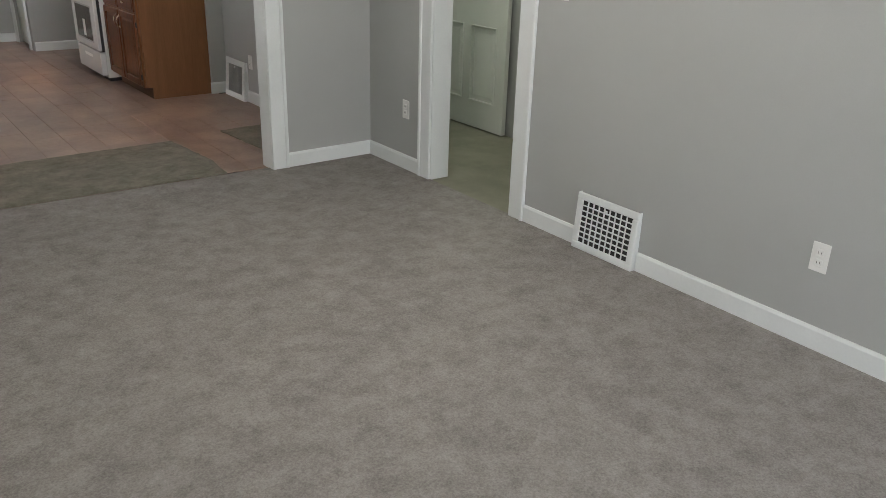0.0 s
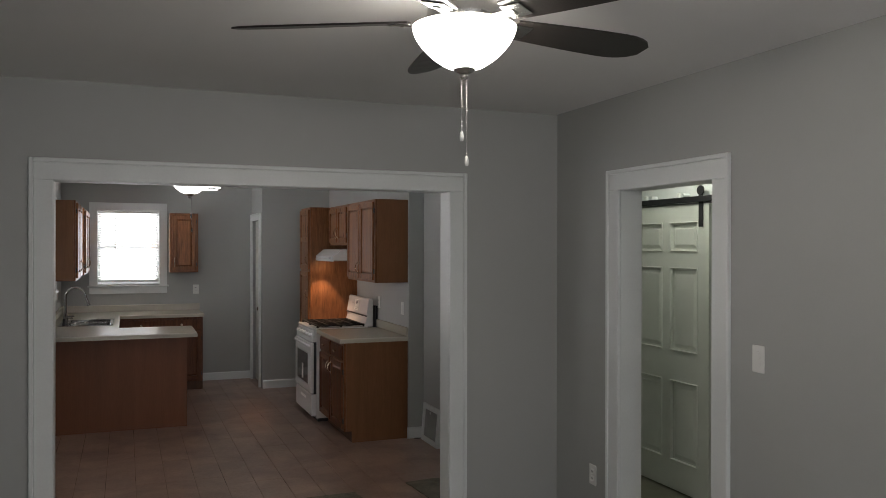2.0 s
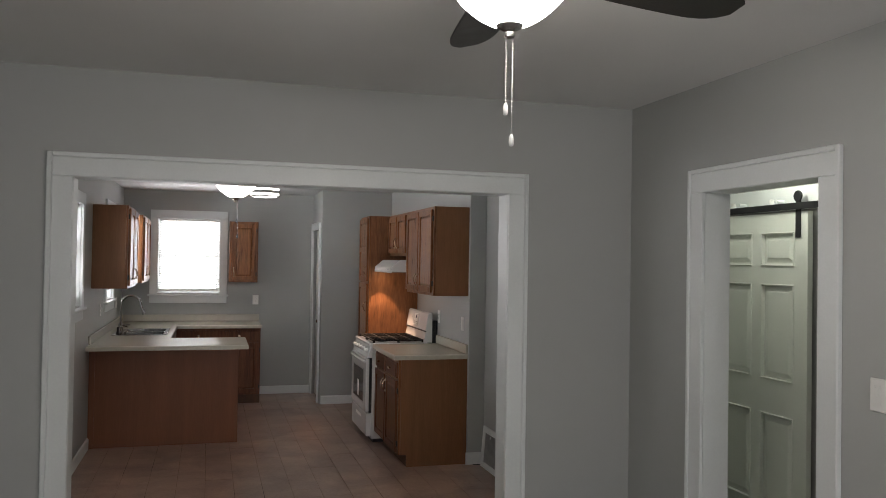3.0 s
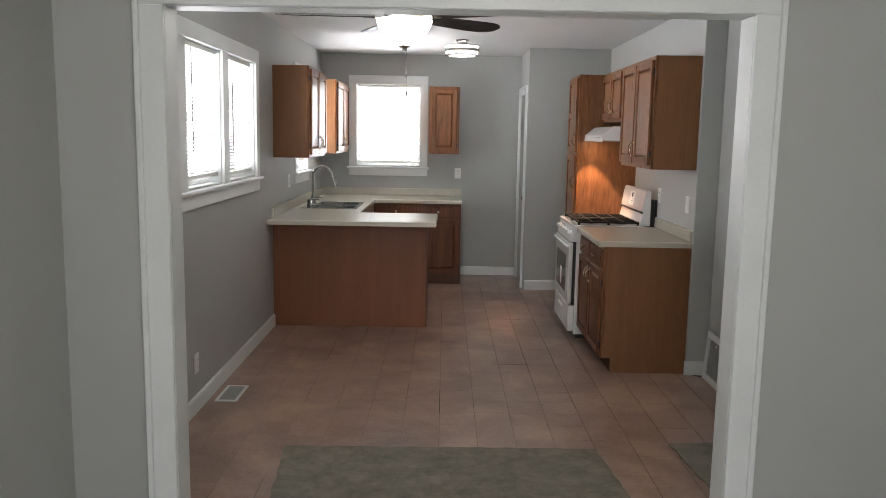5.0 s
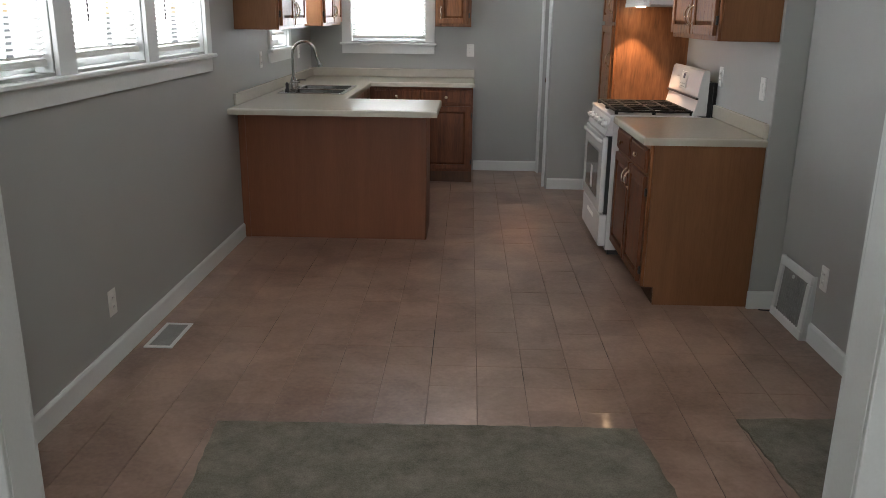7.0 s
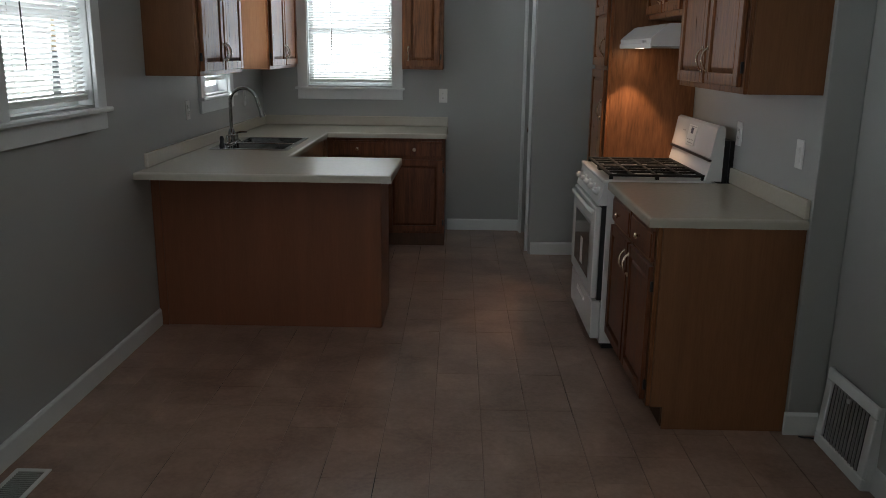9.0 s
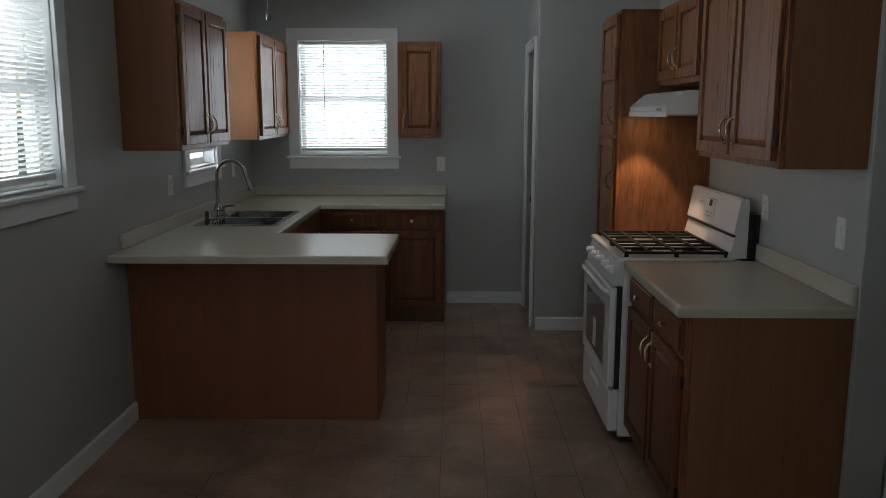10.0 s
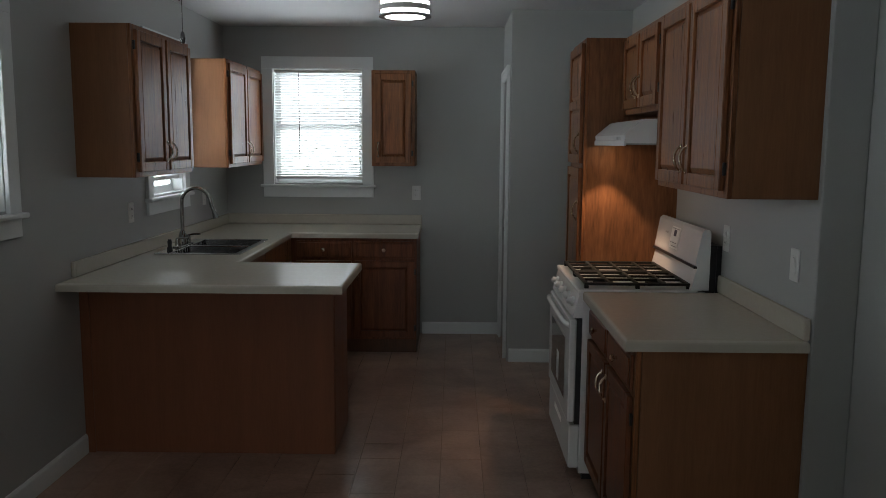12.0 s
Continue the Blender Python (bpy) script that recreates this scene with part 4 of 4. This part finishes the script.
part("backsplash", boxes(((KX + 0.001, KB - 0.025, 0.9155), (1.315, KB - 0.002, 0.995)), bevel=0.005), LAMINATE, t)

t = thing("kitchen_sink", (0.06, 9.43, 0.915), "stainless steel double-bowl drop-in sink", "sink")
bm = bmesh.new()
x0, x1, y0, y1 = SINK
ym = (y0 + y1) / 2
bx0, bx1 = x0 + 0.09, x1 - 0.035
for lo, hi in (((x0, y0), (bx0, y1)), ((bx1, y0), (x1, y1)), ((bx0, y0), (bx1, y0 + 0.035)), ((bx0, y1 - 0.035), (bx1, y1)), ((bx0, ym - 0.016), (bx1, ym + 0.016))):
    box(bm, (*lo, 0.9155), (*hi, 0.923), 0.003, None, 2)
part("rim", bm, STEEL, t)
for ya, yb in ((y0 + 0.035, ym - 0.016), (ym + 0.016, y1 - 0.035)):
    bm = bmesh.new()
    d, i = 0.17, 0.02
    tp = [bm.verts.new((p, q, 0.918)) for p, q in ((bx0, ya), (bx1, ya), (bx1, yb), (bx0, yb))]
    bt = [bm.verts.new((p, q, 0.918 - d)) for p, q in ((bx0 + i, ya + i), (bx1 - i, ya + i), (bx1 - i, yb - i), (bx0 + i, yb - i))]
    bm.faces.new(bt)
    for k in range(4):
        bm.faces.new((tp[k], tp[(k + 1) % 4], bt[(k + 1) % 4], bt[k]))
    bmesh.ops.bevel(bm, geom=[e for e in bm.edges if not e.is_boundary], offset=0.015, segments=3, affect="EDGES", profile=0.5)
    bs = part("basin", bm, BASIN, t, "stainless basin", True)
    bm = bmesh.new()
    lathe(bm, [(0.042, 0.0), (0.042, 0.003), (0.03, 0.004)], ((bx0 + bx1) / 2, (ya + yb) / 2, 0.7485), 20)
    part("drain", bm, CHROME, bs, "chrome drain", True)

t = thing("kitchen_faucet", (-0.145, 9.43, 0.92), "tall chrome gooseneck kitchen faucet at the sink", "faucet")
fx, fy = -0.145, 9.43
bm = boxes(((fx - 0.028, fy - 0.125, 0.9205), (fx + 0.028, fy + 0.125, 0.932)), bevel=0.005)
part("deck_plate", bm, FAUCETCHROME, t, smooth=True)
bm = bmesh.new()
lathe(bm, [(0.028, 0), (0.026, 0.05), (0.019, 0.075), (0.013, 0.085)], (fx, fy, 0.932), 20)
pts = [(fx, fy, 1.0), (fx, fy, 1.10), (fx, fy, 1.19)] + [(fx + 0.095 - 0.095 * math.cos(a), fy - 0.02 * math.sin(a / 2), 1.195 + 0.095 * math.sin(a)) for a in [math.pi * k / 12 for k in range(1, 12)]]
pts += [(fx + 0.195, fy - 0.02, 1.18), (fx + 0.207, fy - 0.02, 1.15)]
tube(bm, pts, 0.0115, 12)
part("spout", bm, FAUCETCHROME, t, smooth=True)
bm = bmesh.new()
tube(bm, [(fx + 0.207, fy - 0.02, 1.152), (fx + 0.214, fy - 0.02, 1.13), (fx + 0.222, fy - 0.02, 1.10)], [0.013, 0.015, 0.021], 14)
part("spray_head", bm, FAUCETCHROME, t, smooth=True)
for s in (-1, 1):
    bm = bmesh.new()
    lathe(bm, [(0.018, 0), (0.016, 0.03), (0.010, 0.05)], (fx, fy + s * 0.10, 0.932), 16)
    tube(bm, [(fx, fy + s * 0.10, 0.978), (fx + 0.035, fy + s * 0.112, 0.985), (fx + 0.075, fy + s * 0.12, 0.983)], [0.007, 0.006, 0.005], 8)
    part("lever", bm, FAUCETCHROME, t, smooth=True)
bm = bmesh.new()
lathe(bm, [(0.018, 0), (0.016, 0.02), (0.012, 0.028), (0.014, 0.055), (0.009, 0.07)], (fx, fy - 0.24, 0.9205), 16)
part("side_sprayer", bm, BLACKMETAL, t, "dark side sprayer", True)


# ---- gas range ----
t = thing("gas_range", (2.45, 8.4, 0), "white gas range with black grates and an oven door", "range")
Y0, Y1 = 8.012, 8.778
part("body", boxes(((2.175, Y0, 0.035), (2.775, Y1, 0.895)), bevel=0.003), ENAMEL, t)
part("base_plinth", boxes(((2.195, Y0 + 0.02, 0), (2.76, Y1 - 0.02, 0.035))), BLACKMETAL, t)
od = part("oven_door", boxes(((2.118, Y0 + 0.004, 0.285), (2.150, Y1 - 0.004, 0.775)), bevel=0.006), ENAMEL, t)
part("door_gasket", boxes(((2.1505, Y0 + 0.003, 0.275), (2.1745, Y1 - 0.003, 0.783))), BLACKMETAL, t)
part("door_window", boxes(((2.1155, Y0 + 0.13, 0.36), (2.1172, Y1 - 0.13, 0.66)), bevel=0.0004), OVENGLASS, od, "dark oven window")
part("window_frame", boxes(((2.1150, Y0 + 0.115, 0.345), (2.1175, Y1 - 0.115, 0.3595)), ((2.1150, Y0 + 0.115, 0.6605), (2.1175, Y1 - 0.115, 0.675)),
                           ((2.1150, Y0 + 0.115, 0.3595), (2.1175, Y0 + 0.1295, 0.6605)), ((2.1150, Y1 - 0.1295, 0.3595), (2.1175, Y1 - 0.115, 0.6605))), VENTGREY, od)
part("paper_label", boxes(((2.1148, 8.35, 0.385), (2.1153, 8.43, 0.535))), PLASTIC, od, "pale paper label in the oven window")
bm = bmesh.new()
tube(bm, [(2.121, Y0 + 0.035, 0.742), (2.106, Y0 + 0.05, 0.748), (2.098, Y0 + 0.12, 0.75), (2.095, (Y0 + Y1) / 2, 0.752), (2.098, Y1 - 0.12, 0.75), (2.106, Y1 - 0.05, 0.748), (2.121, Y1 - 0.035, 0.742)], 0.0125, 12)
part("handle", bm, ENAMEL, od, smooth=True)
dr = part("storage_drawer", boxes(((2.126, Y0 + 0.004, 0.06), (2.1745, Y1 - 0.004, 0.268)), bevel=0.006), ENAMEL, t)
part("drawer_grip", boxes(((2.122, Y0 + 0.26, 0.195), (2.1258, Y1 - 0.26, 0.222)), bevel=0.0012), PLASTIC, dr)
bm = bmesh.new()
prism(bm, [(2.130, 0.785), (2.1745, 0.785), (2.1745, 0.905), (2.160, 0.905)], "y", Y0, Y1)
cp = part("control_panel", bm, ENAMEL, t)
for k in range(5):
    yy = Y0 + 0.10 + k * (Y1 - Y0 - 0.2) / 4
    bm = bmesh.new()
    lathe(bm, [(0.024, 0.0), (0.023, 0.012), (0.018, 0.014), (0.0165, 0.032), (0.012, 0.035)], (0, 0, 0), 20, pose(2.146, yy, 0.845, 0, -76, 0))
    box(bm, (-0.003, -0.017, 0.03), (0.003, 0.017, 0.040), 0.001, pose(2.146, yy, 0.845, 0, -76, 0))
    part("knob", bm, ENAMEL, cp, smooth=True)
bm = boxes(((2.150, Y0 - 0.002, 0.8955), (2.700, Y1 + 0.002, 0.918)), bevel=0.006)
ck = part("cooktop", bm, ENAMEL, t)
for xx in (2.30, 2.55):
    for yy in (Y0 + 0.19, Y1 - 0.19):
        bm = bmesh.new()
        lathe(bm, [(0.05, 0.0), (0.048, 0.008), (0.036, 0.012), (0.034, 0.02), (0.02, 0.022)], (xx, yy, 0.9185), 20)
        part("burner", bm, BLACK, ck, "black burner cap", True)
for ya, yb in ((Y0 + 0.03, (Y0 + Y1) / 2 - 0.006), ((Y0 + Y1) / 2 + 0.006, Y1 - 0.03)):
    bm = bmesh.new()
    xa, xb, z = 2.185, 2.675, 0.945
    r = 0.0095
    for lo, hi in (((xa, ya), (xb, ya + 2 * r)), ((xa, yb - 2 * r), (xb, yb)), ((xa, ya + 2 * r), (xa + 2 * r, yb - 2 * r)), ((xb - 2 * r, ya + 2 * r), (xb, yb - 2 * r))):
        box(bm, (*lo, z - 0.012), (*hi, z), 0.002)
    mid = (ya + yb) / 2
    for xc in (2.305, 2.43, 2.555):
        box(bm, (xc - 0.008, ya + 2 * r, z - 0.010), (xc + 0.008, yb - 2 * r, z + 0.001), 0.002)
    for yc in (mid - 0.045, mid + 0.055):
        box(bm, (xa + 2 * r, yc - 0.008, z - 0.0105), (xb - 2 * r, yc + 0.008, z + 0.0005), 0.002)
    for xc in (xa, 2.43 - r, xb - 2 * r):
        for yc in (ya, yb - 2 * r):
            box(bm, (xc, yc, 0.9185), (xc + 2 * r, yc + 2 * r, z - 0.012))
    part("grate", bm, BLACK, ck, "black cast-iron grate")
bm = bmesh.new()
prism(bm, [(2.665, 0.9185), (2.748, 0.9185), (2.748, 1.185), (2.740, 1.198), (2.722, 1.200), (2.708, 1.188), (2.682, 1.035), (2.690, 1.020)], "y", Y0 + 0.004, Y1 - 0.004)
bg = part("backguard", bm, ENAMEL, t)
part("seam", boxes(((2.674, Y0 + 0.002, 1.019), (2.690, Y1 - 0.002, 1.030)), bevel=0.002), BLACKMETAL, bg, "black shadow strip under the panel")
bm = bmesh.new()
mm = pose(2.6945, (Y0 + Y1) / 2 + 0.02, 1.115, 0, 0, 0) @ Matrix.Rotation(radians(9.7), 4, "Y")
box(bm, (-0.003, -0.075, -0.055), (0.0005, 0.075, 0.055), 0.001, mm)
pn = part("control_pad", bm, PLASTIC, bg, "pale control pad")
bm = bmesh.new()
box(bm, (-0.0042, -0.020, 0.008), (-0.0031, 0.022, 0.040), 0, mm)
part("display", bm, LABEL, bg, "dark clock display")
for u, v, w, h in ((-0.06, 0.044, 0.115, 0.004), (-0.05, -0.028, 0.03, 0.005), (-0.005, -0.028, 0.03, 0.005), (0.04, -0.028, 0.02, 0.005), (0.13, 0.01, 0.05, 0.008), (-0.05, -0.045, 0.09, 0.004)):
    bm = bmesh.new()
    box(bm, (-0.0042, u, v), (-0.0031, u + w, v + h), 0, mm)
    part("print_bar", bm, VENTGREY, bg)
# black boxes filling the dark gap between backguard and wall
part("rear_gap_fill", boxes(((2.7755, Y0 - 0.004, 0.60), (2.797, Y1, 1.125)), ((2.7485, Y0 + 0.006, 0.9), (2.7755, Y1, 1.125))), BLACKMETAL, t)

# range hood
t = thing("range_hood", (2.55, 8.4, 1.575), "white under-cabinet range hood with its lamp on", "range hood")
bm = bmesh.new()
prism(bm, [(2.345, 1.585), (2.340, 1.622), (2.352, 1.634), (2.415, 1.688), (2.430, 1.694), (2.798, 1.700), (2.798, 1.585)], "y", 8.016, 8.782)
part("shell", bm, ENAMEL, t)
part("underside", boxes(((2.352, 8.03, 1.578), (2.785, 8.77, 1.5848))), VENTGREY, t)
part("lip", boxes(((2.337, 8.014, 1.573), (2.346, 8.784, 1.600)), bevel=0.002), ENAMEL, t)
part("lamp_lens", boxes(((2.36, 8.61, 1.5745), (2.44, 8.69, 1.5778))), BULB, t, "lit lamp lens")
for yy in (8.12, 8.17):
    part("switch", boxes(((2.3375, yy, 1.602), (2.350, yy + 0.03, 1.614))), VENTGREY, t)

# stray end of cable by the wall grille
bm = bmesh.new()
tube(bm, [(2.845, 7.03, 0.004), (2.865, 7.018, 0.005), (2.885, 7.02, 0.004), (2.905, 7.008, 0.005)], 0.004, 8)
tagged(new("cable_end", finish("cable_end", bm, BLACKMETAL, True)), "short black cable end lying by the wall grille", "cable")

# ---- floor mats of leftover carpet ----
def carpet_piece(corners, label):
    bm = bmesh.new()
    rnd = random.Random(5)
    ring = []
    for (xa, ya), (xb, yb) in zip(corners, corners[1:] + corners[:1]):
        n = max(4, int(math.hypot(xb - xa, yb - ya) / 0.05))
        for i in range(n):
            s = i / n
            j = 0.006 if i else 0.0
            ring.append((xa + (xb - xa) * s + rnd.uniform(-j, j), ya + (yb - ya) * s + rnd.uniform(-j, j)))
    prism(bm, ring, "z", 0.0015, 0.011)
    ob = tagged(new("carpet_piece", finish("carpet_piece", bm, MAT)), label, "rug")
    return ob


carpet_piece([(0.392, 4.816), (1.955, 4.763), (1.985, 5.06), (1.925, 5.668), (0.325, 5.640)], "loose green-grey carpet piece lying on the tiles at the opening")
carpet_piece([(2.385, 5.13), (2.92, 5.13), (2.92, 5.80), (2.330, 5.765)], "small dark green-grey carpet offcut on the tiles")

# dark strip between the room's carpet and the loose piece, painting its edge shadow
bm = bmesh.new()
prism(bm, [(0.395, 4.798), (1.965, 4.746), (1.965, 4.761), (0.395, 4.813)], "z", 0.0005, 0.003)
solid("trim_carpet_edge_shadow", bm, OAKDARK, "dark strip standing in for the shadow at the carpet edge", "carpet trim")

# ---- tiled floor: each tile by itself where the walk passes, the rest joined ----
solid("floor_kitchen", boxes(((KX - 0.15, 4.70, -0.12), (KR + 0.14, KB + 0.1, -0.004))), GROUT, "brown clay tile floor with dark joints", "tile floor")
floor_ob = bpy.data.objects["floor_kitchen"]
P, G = 0.2035, 0.0036
X0, YB = 1.318 - 8 * P, 8.253 - 17 * P
bm = bmesh.new()
a = P / 2 - G / 2
b = P / 2 - 0.0002
vt = [bm.verts.new((sx * (a - 0.0015), sy * (b - 0.0002), 0.0)) for sx, sy in ((-1, -1), (1, -1), (1, 1), (-1, 1))]
vm = [bm.verts.new((sx * a, sy * b, -0.0015)) for sx, sy in ((-1, -1), (1, -1), (1, 1), (-1, 1))]
vb = [bm.verts.new((sx * a, sy * b, -0.006)) for sx, sy in ((-1, -1), (1, -1), (1, 1), (-1, 1))]
bm.faces.new(vt)
for k in range(4):
    j = (k + 1) % 4
    bm.faces.new((vm[k], vm[j], vt[j], vt[k]))
    bm.faces.new((vb[k], vb[j], vm[j], vm[k]))
tile_me = finish("tile", bm, TILE)
verts, faces = [], []
rnd = random.Random(11)
count = 0
for iy in range(0, 33):
    for ix in range(0, 17):
        cx, cy = X0 + ix * P + P / 2, YB + iy * P + P / 2
        lx, hx = max(cx - a, KX), min(cx + a, KR)
        ly, hy = max(cy - b, 4.71), min(cy + b, KB)
        if hx - lx < 0.01 or hy - ly < 0.01:
            continue
        whole = hx - lx > 2 * a - 1e-4 and hy - ly > 2 * b - 1e-4
        dz = rnd.uniform(-0.0008, 0.0)
        if whole and 0.3 < cx < 2.2 and 4.8 < cy < 10.4 and count < 300 and not (cx < 1.0 and cy > 8.3):
            o = new("tile", tile_me)
            o.parent = floor_ob
            o.location = (cx, cy, dz)
            o.rotation_euler = (rnd.uniform(-0.003, 0.003), rnd.uniform(-0.003, 0.003), rnd.choice((0, 1)) * math.pi)
            count += 1
        else:
            k = len(verts)
            verts += [(lx, ly, dz), (hx, ly, dz), (hx, hy, dz), (lx, hy, dz), (lx, ly, -0.006), (hx, ly, -0.006), (hx, hy, -0.006), (lx, hy, -0.006)]
            faces += [(k, k + 1, k + 2, k + 3), (k, k + 4, k + 5, k + 1), (k + 1, k + 5, k + 6, k + 2), (k + 2, k + 6, k + 7, k + 3), (k + 3, k + 7, k + 4, k)]
me = bpy.data.meshes.new("edge_tiles")
me.from_pydata(verts, [], faces)
me.materials.append(TILE)
ob = new("edge_tiles", me)
ob.parent = floor_ob
tagged(ob, kind="stuff")
